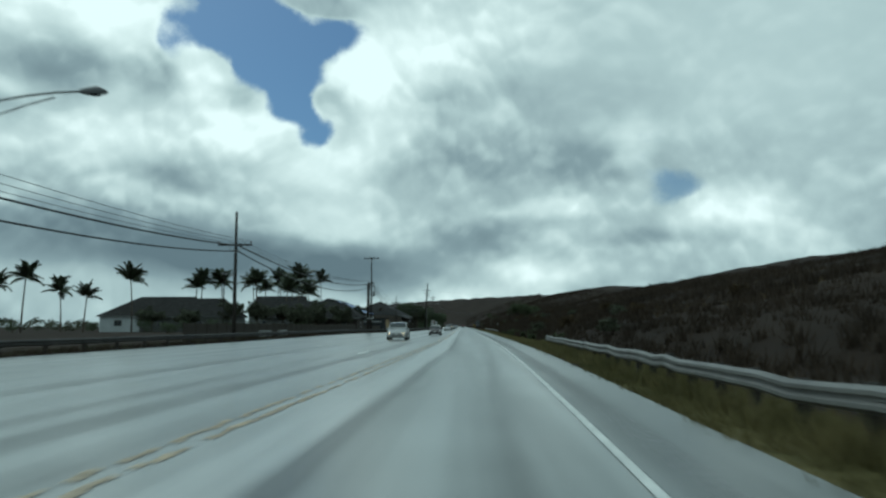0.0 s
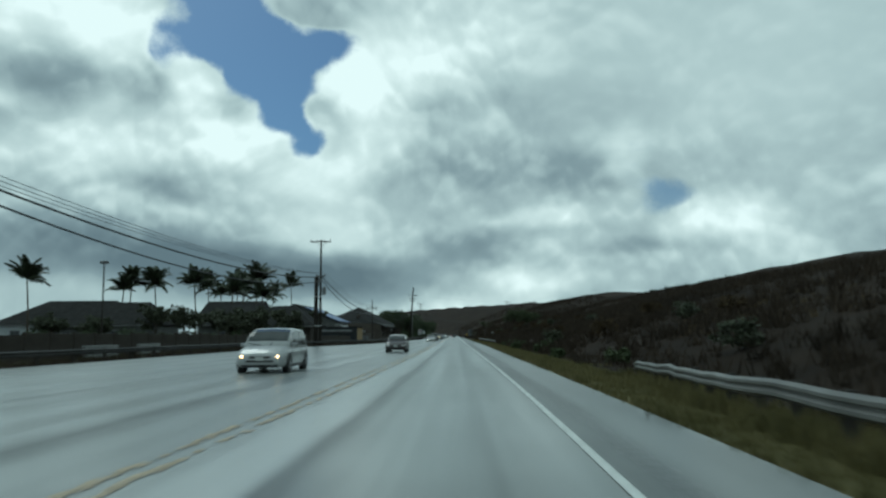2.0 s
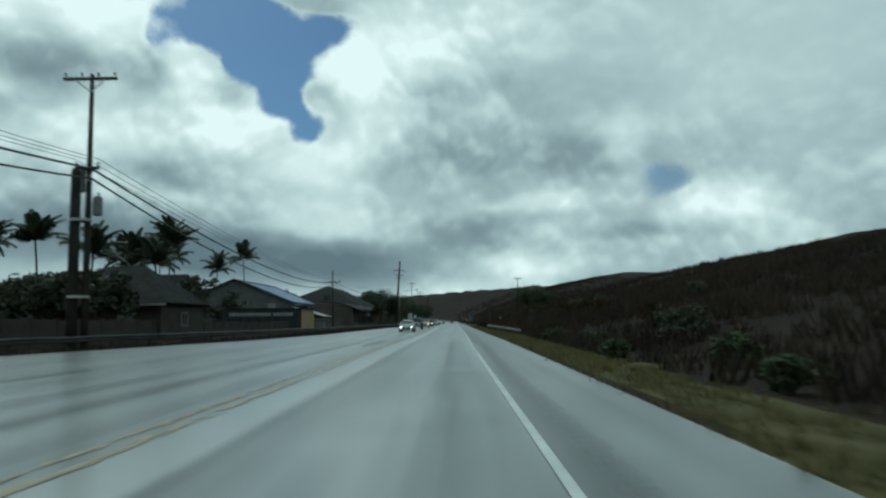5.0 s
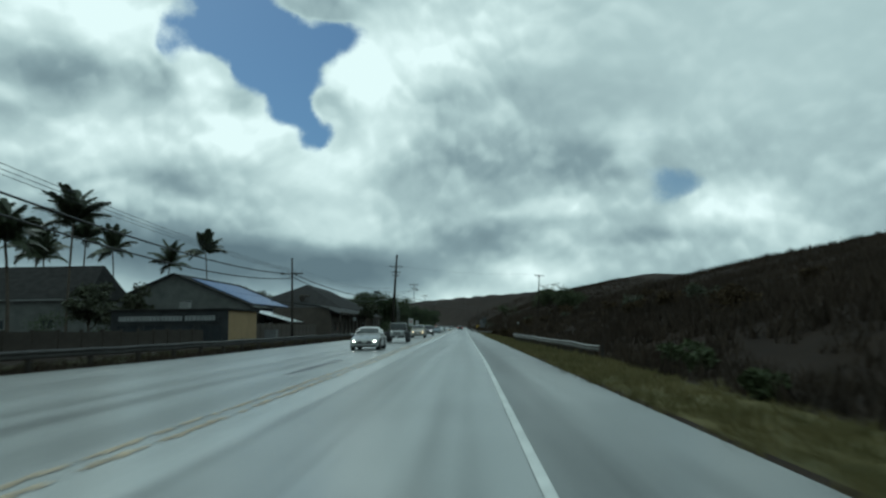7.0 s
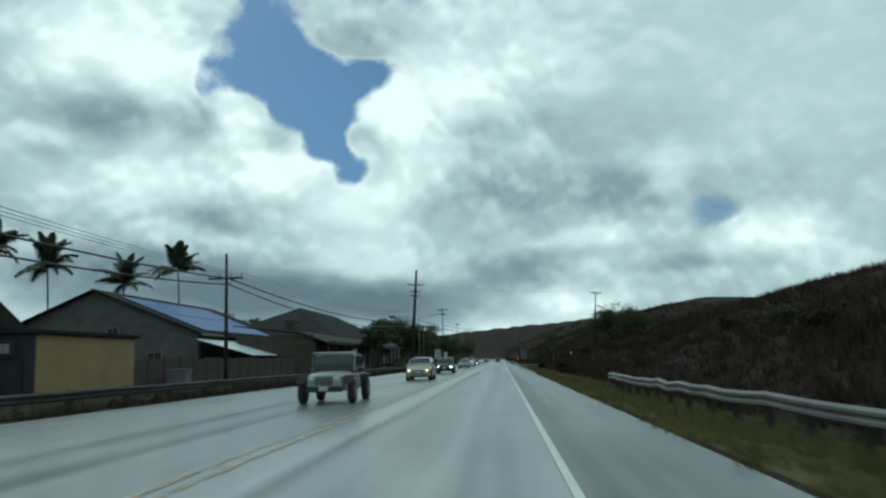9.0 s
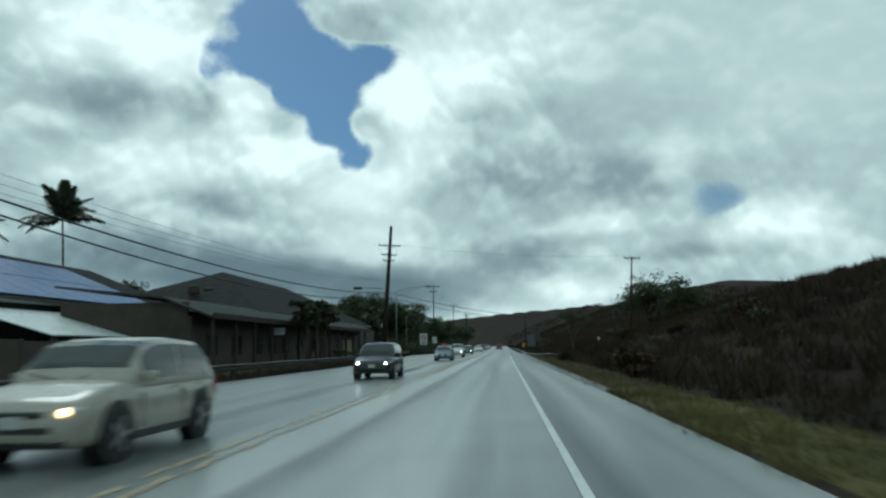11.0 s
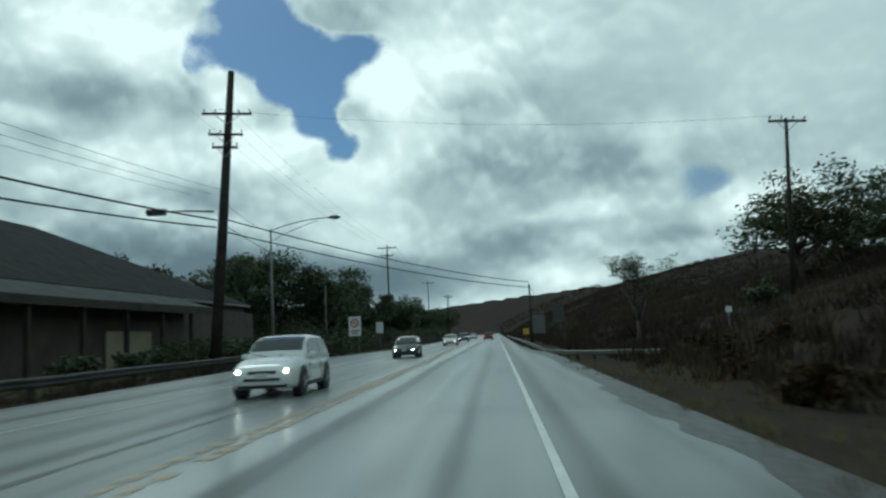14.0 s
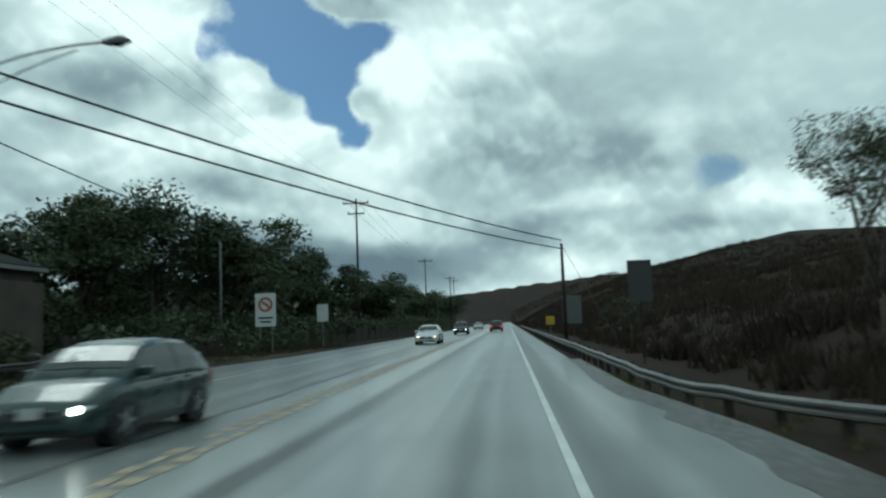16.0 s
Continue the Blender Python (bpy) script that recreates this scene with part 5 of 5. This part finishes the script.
# ---- cars ----
TYRE = material("tyre_rubber", (0.012, 0.012, 0.012), (0.03, 0.03, 0.03), 0.75, 6.0)
RIM = material("alloy_rim", (0.20, 0.205, 0.21), (0.36, 0.365, 0.37), 0.35, 4.0, metal=0.7)
CAR_GLASS = material("car_glass", (0.02, 0.025, 0.026), (0.05, 0.057, 0.058), 0.06, 0.7, shine=0.45)
BLACK_TRIM = material("black_plastic_trim", (0.012, 0.012, 0.013), (0.028, 0.028, 0.029), 0.5, 4.0)
LAMP_CLEAR = material("clear_lamp_lens", (0.45, 0.47, 0.47), (0.62, 0.64, 0.63), 0.12, 4.0)
LAMP_LIT = glow("lit_headlamp", (1.0, 0.95, 0.82), 14.0)
LAMP_AMBER = glow("lit_amber_lamp", (1.0, 0.62, 0.28), 6.0)
LAMP_RED = glow("lit_tail_lamp", (0.75, 0.03, 0.02), 1.2)
PLATE = material("plate_white", (0.40, 0.41, 0.40), (0.52, 0.53, 0.52), 0.5, 3.0)


def paint(name, dark, light):
    return material(name, dark, light, 0.32, 0.8, coat=0.45, shine=0.4)


SHAPES = {
    # length, width, height, belt, ground clearance, tyre radius, hood start height, hood end, windscreen base, roof start, roof end, cabin end, boxy
    "minivan": (5.1, 1.98, 1.76, 1.02, 0.20, 0.34, 0.84, 1.04, 1.02, 2.10, 4.40, 4.98, 0.82),
    "hatchback": (4.4, 1.76, 1.50, 0.94, 0.18, 0.32, 0.76, 0.95, 0.98, 2.05, 3.40, 4.30, 0.74),
    "sedan": (4.8, 1.85, 1.46, 0.92, 0.18, 0.34, 0.76, 0.93, 1.28, 2.30, 3.35, 4.50, 0.72),
    "suv": (4.6, 1.87, 1.68, 1.04, 0.24, 0.37, 0.92, 1.07, 1.22, 2.05, 3.85, 4.50, 0.78),
    "jeep": (4.1, 1.84, 1.80, 1.12, 0.42, 0.42, 1.06, 1.14, 1.45, 1.72, 3.75, 3.95, 0.86),
}


def loft(bm, rings):
    vs = [[bm.verts.new(p) for p in r] for r in rings]
    n = len(rings[0])
    for a, b in zip(vs, vs[1:]):
        for k in range(n):
            bm.faces.new((a[k], a[(k + 1) % n], b[(k + 1) % n], b[k]))
    bm.faces.new(vs[0][::-1])
    bm.faces.new(vs[-1])


def sheet(name, grid, rows, cols, mat, parent, lift):
    """A curved pane cut from a grid of points: the quads of the rows and columns given, raised and thickened."""
    bm, made = bmesh.new(), {}

    def vert(i, k):
        if (i, k) not in made:
            a, b = Vector(grid[min(i + 1, len(grid) - 1)][k]) - Vector(grid[max(i - 1, 0)][k]), Vector(grid[i][min(k + 1, len(grid[i]) - 1)]) - Vector(grid[i][max(k - 1, 0)])
            n = a.cross(b).normalized()
            made[i, k] = bm.verts.new(Vector(grid[i][k]) + n * lift)
        return made[i, k]

    for i in rows:
        for k in cols:
            bm.faces.new((vert(i, k), vert(i + 1, k), vert(i + 1, k + 1), vert(i, k + 1)))
    bmesh.ops.recalc_face_normals(bm, faces=bm.faces[:])
    bmesh.ops.solidify(bm, geom=bm.faces[:], thickness=0.012)
    return part(name, bm, mat, parent, smooth=False)


SECTION = [(0.0, 0.0), (0.80, 0.0), (0.93, 0.05), (0.985, 0.20), (1.0, 0.42), (0.995, 0.60), (0.98, 0.70), (0.965, 0.80), (0.93, 0.90), (0.84, 0.965), (0.56, 0.995), (0.28, 1.008), (0.0, 1.012)]


def car(kind, at, body_mat, label, turn=0.0, lamps=None, rear=False, extra=None):
    L, W, H, belt, low, tyre, z0, z1, ws, r0, r1, ce, boxy = SHAPES[kind]
    jeep = kind == "jeep"
    ob = thing("car", (at[0], at[1], 0.0), label, "car", "cars on the road", turn)
    ob.matrix_world = ob.matrix_world @ Matrix.Scale(0.97 / SCALE, 4)
    hw = W / 2
    # lower body: height, underside and half width along the length
    if jeep:
        tops = ([0, 0.05, 0.9, 1.40, 1.46, L - 0.1, L], [z0 - 0.05, z0, z1 - 0.03, z1, belt, belt, belt - 0.06])
        wide = ([0, 0.05, 0.9, 1.40, 1.46, L - 0.1, L], [0.62, 0.66, 0.74, 0.80, 0.86, 0.86, 0.83])
    else:
        tops = ([0, 0.05, 0.13, 0.28, ws * 0.62, ws, ws + 0.5, r1, L - 0.35, L - 0.08, L], [z0 - 0.30, z0 - 0.18, z0 - 0.09, z0 - 0.02, z0 * 0.3 + z1 * 0.7, z1, belt, belt + 0.03, belt + 0.05, belt - 0.02, belt - 0.28])
        wide = ([0, 0.06, 0.18, 0.40, 0.80, 1.5, L - 1.0, L - 0.35, L - 0.08, L], [0.70, 0.82, 0.905, 0.955, 0.99, 1.0, 1.0, 0.97, 0.90, 0.78])
    under = ([0, 0.12, 0.5, L - 0.5, L - 0.1, L], [low + 0.10, low + 0.02, low, low, low + 0.05, low + 0.16])
    stations = sorted({*(round(v, 3) for v in tops[0]), *(round(v, 3) for v in wide[0]), *(round(L * k / 16, 3) for k in range(17))})
    bm, rings = bmesh.new(), []
    for y in stations:
        zt, zb, w = (float(np.interp(y, *c)) for c in (tops, under, wide))
        half = [(w * hw * fx, y, zb + (zt - zb) * fz) for fx, fz in SECTION]
        rings.append(half + [(-x, yy, z) for x, yy, z in half[-2:0:-1]])
    loft(bm, rings)
    body = part("body", bm, body_mat, ob, smooth=True)
    # cabin: one curved grid from belt to roof, out of which the panes are cut
    tw, bw = hw * boxy, hw * (0.95 if not jeep else 0.86)
    mid, base = (r0 + r1) / 2, belt - 0.08
    crest = ([ws, ws + 0.35 * (r0 - ws), ws + 0.72 * (r0 - ws), r0, r0 + 0.22, mid, r1, r1 + 0.5 * (ce - r1), ce], [belt - 0.04, belt + 0.40 * (H - belt), belt + 0.78 * (H - belt), H - 0.07, H - 0.02, H, H - 0.05, belt + 0.56 * (H - belt), belt - 0.03])
    ys = sorted({*(round(v, 3) for v in crest[0]), *(round(ws + (ce - ws) * k / 14, 3) for k in range(15)), round(mid - 0.05, 3), round(mid + 0.05, 3)})
    grid = []
    for y in ys:
        zc = float(np.interp(y, *crest))
        f = min(max((zc - base) / (H - base), 0.05), 1)
        in_ = 0.94 + 0.06 * min(1, min(y - ws, ce - y) / 0.5)
        top = (bw + (tw - bw) * f) * in_
        half = [(bw * in_, y, base), (bw * in_ * 0.99, y, base + (zc - base) * 0.14), ((bw * in_ * 0.52 + top * 0.49), y, base + (zc - base) * 0.5), (bw * in_ * 0.1 + top * 0.905, y, base + (zc - base) * 0.84), (top * 0.93, y, base + (zc - base) * 0.95), (top * 0.72, y, base + (zc - base) * 0.99), (top * 0.36, y, zc), (0, y, zc + 0.012)]
        grid.append(half + [(-x, yy, z) for x, yy, z in half[-2::-1]])
    bm = bmesh.new()
    vs = [[bm.verts.new(q) for q in r] for r in grid]
    for a, b in zip(vs, vs[1:]):
        for k in range(len(a) - 1):
            bm.faces.new((a[k], a[k + 1], b[k + 1], b[k]))
    bm.faces.new(vs[0][::-1]), bm.faces.new(vs[-1])
    part("cabin", bm, body_mat if not jeep else BLACK_TRIM, ob, smooth=True)
    span = lambda lo, hi: [i for i in range(len(ys) - 1) if ys[i] >= lo - 0.005 and ys[i + 1] <= hi + 0.005]
    sheet("windscreen", grid, span(ws + 0.04, r0), range(4, 10), CAR_GLASS, ob, 0.012)
    sheet("rear_window", grid, span(r1, ce - 0.04), range(4, 10), CAR_GLASS, ob, 0.012)
    for lo, hi in ((ws + 0.30, mid - 0.05), (mid + 0.05, r1 + 0.3 * (ce - r1))):
        for cols in (range(1, 3), range(11, 13)):
            sheet("side_window", grid, span(lo, hi), cols, CAR_GLASS, ob, 0.012)
    for s in (-1, 1):
        bm = bmesh.new()
        box_bm(bm, (0.20, 0.11, 0.15), (s * (hw + 0.05), ws + 0.46, belt + 0.06), bevel=0.04)
        part("mirror", bm, body_mat if not jeep else BLACK_TRIM, ob)
        # door gaps and handles
        if not jeep:
            for y in (ws + 0.32, mid, r1 - 0.02):
                bm = bmesh.new()
                box_bm(bm, (0.02, 0.014, belt - low - 0.34), (s * (hw - 0.004), y, (belt + low) / 2), bevel=0.003)
                part("door_gap", bm, BLACK_TRIM, body)
            for y in (mid - 0.28, r1 - 0.26):
                bm = bmesh.new()
                box_bm(bm, (0.04, 0.18, 0.03), (s * (hw + 0.004), y, belt - 0.12), bevel=0.01)
                part("door_handle", bm, body_mat, body)
            bm = bmesh.new()
            box_bm(bm, (0.05, L - 2.5, 0.12), (s * (hw - 0.05), L / 2, low + 0.06), bevel=0.02)
            part("sill", bm, BLACK_TRIM, ob)
    # wheels
    for y in (0.88 if not jeep else 0.62, L - 0.95 if not jeep else L - 0.75):
        for s in (-1, 1):
            x = s * (hw - 0.10 if not jeep else hw - 0.02)
            if not jeep:
                bm = bmesh.new()
                tube_bm(bm, [(s * (hw - 0.24), y, tyre + 0.02), (s * (hw + 0.004), y, tyre + 0.02)], tyre + 0.06, 28)
                part("wheel_arch", bm, BLACK_TRIM, ob)
            bm = bmesh.new()
            tube_bm(bm, [(x - 0.12, y, tyre), (x - 0.10, y, tyre), (x + 0.10, y, tyre), (x + 0.12, y, tyre)], [tyre * 0.9, tyre, tyre, tyre * 0.9], 28)
            wheel = part("wheel", bm, TYRE, ob)
            bm = bmesh.new()
            tube_bm(bm, [(x + s * 0.09, y, tyre), (x + s * 0.128, y, tyre)], [tyre * 0.22, tyre * 0.18], 12)
            for k in range(5):
                a = 2 * math.pi * k / 5
                box_bm(bm, (0.025, tyre * 0.58, tyre * 0.17), (x + s * 0.125, y + math.cos(a) * tyre * 0.36, tyre + math.sin(a) * tyre * 0.36), Matrix.Rotation(a, 4, "X"), bevel=0.008)
            tube_bm(bm, [(x + s * 0.10, y, tyre), (x + s * 0.118, y, tyre)], [tyre * 0.70, tyre * 0.66], 24)
            part("rim", bm, RIM, wheel)
            if jeep:
                bm = bmesh.new()
                box_bm(bm, (0.34, 0.95, 0.07), (s * (hw - 0.06), y, 0.96), bevel=0.03)
                box_bm(bm, (0.34, 0.07, 0.28), (s * (hw - 0.06), y - 0.46, 0.84), Matrix.Rotation(radians(-18), 4, "X"), bevel=0.025)
                part("fender", bm, BLACK_TRIM, ob)
    # front
    if jeep:
        bm = bmesh.new()
        for k in range(7):
            box_bm(bm, (0.055, 0.05, 0.30), ((k - 3) * 0.095, -0.005, z0 - 0.24), bevel=0.015)
        part("grille", bm, BLACK_TRIM, ob, "dark vertical grille slots")
        bm = bmesh.new()
        tube_bm(bm, [(-bw, ws + 0.1, belt), (-tw, r0, H + 0.01), (tw, r0, H + 0.01), (bw, ws + 0.1, belt)], 0.045, 8)
        part("windscreen_frame", bm, body_mat, ob, smooth=True)
        bm = bmesh.new()
        box_bm(bm, (0.30, 0.22, 0.62), (0, L + 0.10, belt - 0.12), bevel=0.08)
        part("spare_wheel", bm, TYRE, ob)
    else:
        bm = bmesh.new()
        box_bm(bm, (W * 0.42, 0.08, 0.15), (0, 0.05, z0 - 0.26), bevel=0.03)
        part("grille", bm, BLACK_TRIM, ob)
        bm = bmesh.new()
        box_bm(bm, (W * 0.56, 0.10, 0.13), (0, 0.045, low + 0.26), bevel=0.04)
        part("air_intake", bm, BLACK_TRIM, ob)
    bm = bmesh.new()
    box_bm(bm, (W * 0.72, 0.16, 0.12 if not jeep else 0.2), (0, 0.08 if not jeep else 0.0, low + 0.10), bevel=0.04)
    part("bumper", bm, BLACK_TRIM, ob)
    for s in (-1, 1):
        bm = bmesh.new()
        tube_bm(bm, [(s * bw * 0.15, ws + 0.02, belt + 0.02), (s * bw * 0.55 - bw * 0.3, ws + 0.20, belt + 0.14)], 0.012, 5)
        part("wiper", bm, BLACK_TRIM, ob)
    bm = bmesh.new()
    box_bm(bm, (0.31, 0.02, 0.15), (0, -0.02 if not jeep else -0.09, low + 0.36 if not jeep else low + 0.12), bevel=0.005)
    part("number_plate", bm, PLATE, ob)
    for s in (-1, 1):
        bm = bmesh.new()
        r = (0.19, 0.12, 0.07) if not jeep else (0.09, 0.08, 0.09)
        m = Matrix.Translation((s * hw * (0.70 if not jeep else 0.50), 0.16 if not jeep else 0.0, z0 - 0.20)) @ Matrix.Rotation(s * radians(32 if not jeep else 0), 4, "Z") @ Matrix.Rotation(s * radians(-10 if not jeep else 0), 4, "Y") @ Matrix.Diagonal((*r, 1))
        bmesh.ops.create_uvsphere(bm, u_segments=16, v_segments=8, radius=1.0, matrix=m)
        housing = part("headlight", bm, LAMP_CLEAR, ob, smooth=True)
        if lamps:
            bm = bmesh.new()
            c = m.to_translation()
            tube_bm(bm, [(c.x, c.y - r[1] - 0.02, c.z), (c.x, c.y - r[1] + 0.05, c.z)], 0.05, 14)
            part("bulb", bm, lamps, housing)
        if not jeep:
            bm = bmesh.new()
            tube_bm(bm, [(s * hw * 0.68, 0.02, low + 0.24), (s * hw * 0.68, 0.10, low + 0.24)], 0.035, 12)
            part("fog_lamp", bm, lamps if lamps else LAMP_CLEAR, ob)
        bm = bmesh.new()
        box_bm(bm, (0.20, 0.10, 0.30), (s * hw * 0.78, L - 0.05, belt - 0.24), bevel=0.03)
        part("tail_light", bm, LAMP_RED if rear else SIGN_RED, ob)
    bm = bmesh.new()
    box_bm(bm, (W * 0.80, 0.14, 0.18), (0, L - 0.05, low + 0.22), bevel=0.04)
    part("rear_bumper", bm, BLACK_TRIM, ob)
    if extra:
        extra(ob, H, mid)
    return ob


def roof_box(ob, H, mid):
    bm = bmesh.new()
    box_bm(bm, (0.56, 0.24, 0.15), (0, mid - 0.2, H + 0.06), bevel=0.045)
    part("roof_sign", bm, SIGN_ORANGE, ob, "small orange-red roof sign")


SIGN_ORANGE = material("roof_sign_plastic", (0.42, 0.09, 0.045), (0.52, 0.13, 0.07), 0.4, 2.0)
SILVER = paint("silver_paint", (0.30, 0.31, 0.31), (0.40, 0.41, 0.41))
WHITE_P = paint("white_paint", (0.55, 0.57, 0.57), (0.66, 0.68, 0.68))
GREYBLUE = paint("blue_grey_paint", (0.10, 0.14, 0.17), (0.15, 0.20, 0.23))
DARK_P = paint("dark_maroon_paint", (0.02, 0.014, 0.015), (0.04, 0.028, 0.028))
GREEN_P = paint("dark_green_paint", (0.012, 0.03, 0.028), (0.022, 0.048, 0.044))
BEIGE = paint("champagne_paint", (0.30, 0.28, 0.24), (0.40, 0.38, 0.33))
BLACK_P = paint("black_paint", (0.012, 0.012, 0.013), (0.022, 0.022, 0.024))
car("minivan", (-3.2, 57.5), SILVER, "silver family van with amber lamps lit", lamps=LAMP_AMBER)
car("hatchback", (-1.35, 83.5), DARK_P, "dark maroon compact car on the wet road")
car("sedan", (-1.45, 158), SILVER, "silver sedan with bright headlights on the wet road", lamps=LAMP_LIT)
car("jeep", (-1.5, 175.8), SILVER, "pale silver boxy off-road car with black fenders and large tyres")
car("suv", (-1.35, 197), BEIGE, "champagne compact car with amber lamps on the wet road", lamps=LAMP_AMBER)
car("suv", (-1.35, 216), BLACK_P, "black car with bright headlights on the wet road", lamps=LAMP_LIT)
car("hatchback", (-1.4, 246.5), GREYBLUE, "blue-grey hatchback with a small red roof sign", extra=roof_box)
car("suv", (-1.4, 261.6), WHITE_P, "white sport utility car with bright headlights", lamps=LAMP_LIT)
car("hatchback", (-1.5, 285.6), GREEN_P, "dark green compact car with bright headlights", lamps=LAMP_LIT)
car("sedan", (-1.35, 321), WHITE_P, "white sedan far along the wet road", lamps=LAMP_AMBER)
car("suv", (-1.35, 352), BLACK_P, "black car far along the wet road", lamps=LAMP_LIT)
car("sedan", (-1.35, 395), SILVER, "silver sedan far along the wet road")
car("suv", (1.9, 366), BLACK_P, "dark car driving ahead with red tail lamps lit", 180, rear=True)

# ---- the plan brought to metres ----
for ob in [o for o in scene.objects if o.parent is None and o.type in ("MESH", "EMPTY")]:
    ob.matrix_world = Matrix.Scale(SCALE, 4) @ ob.matrix_world
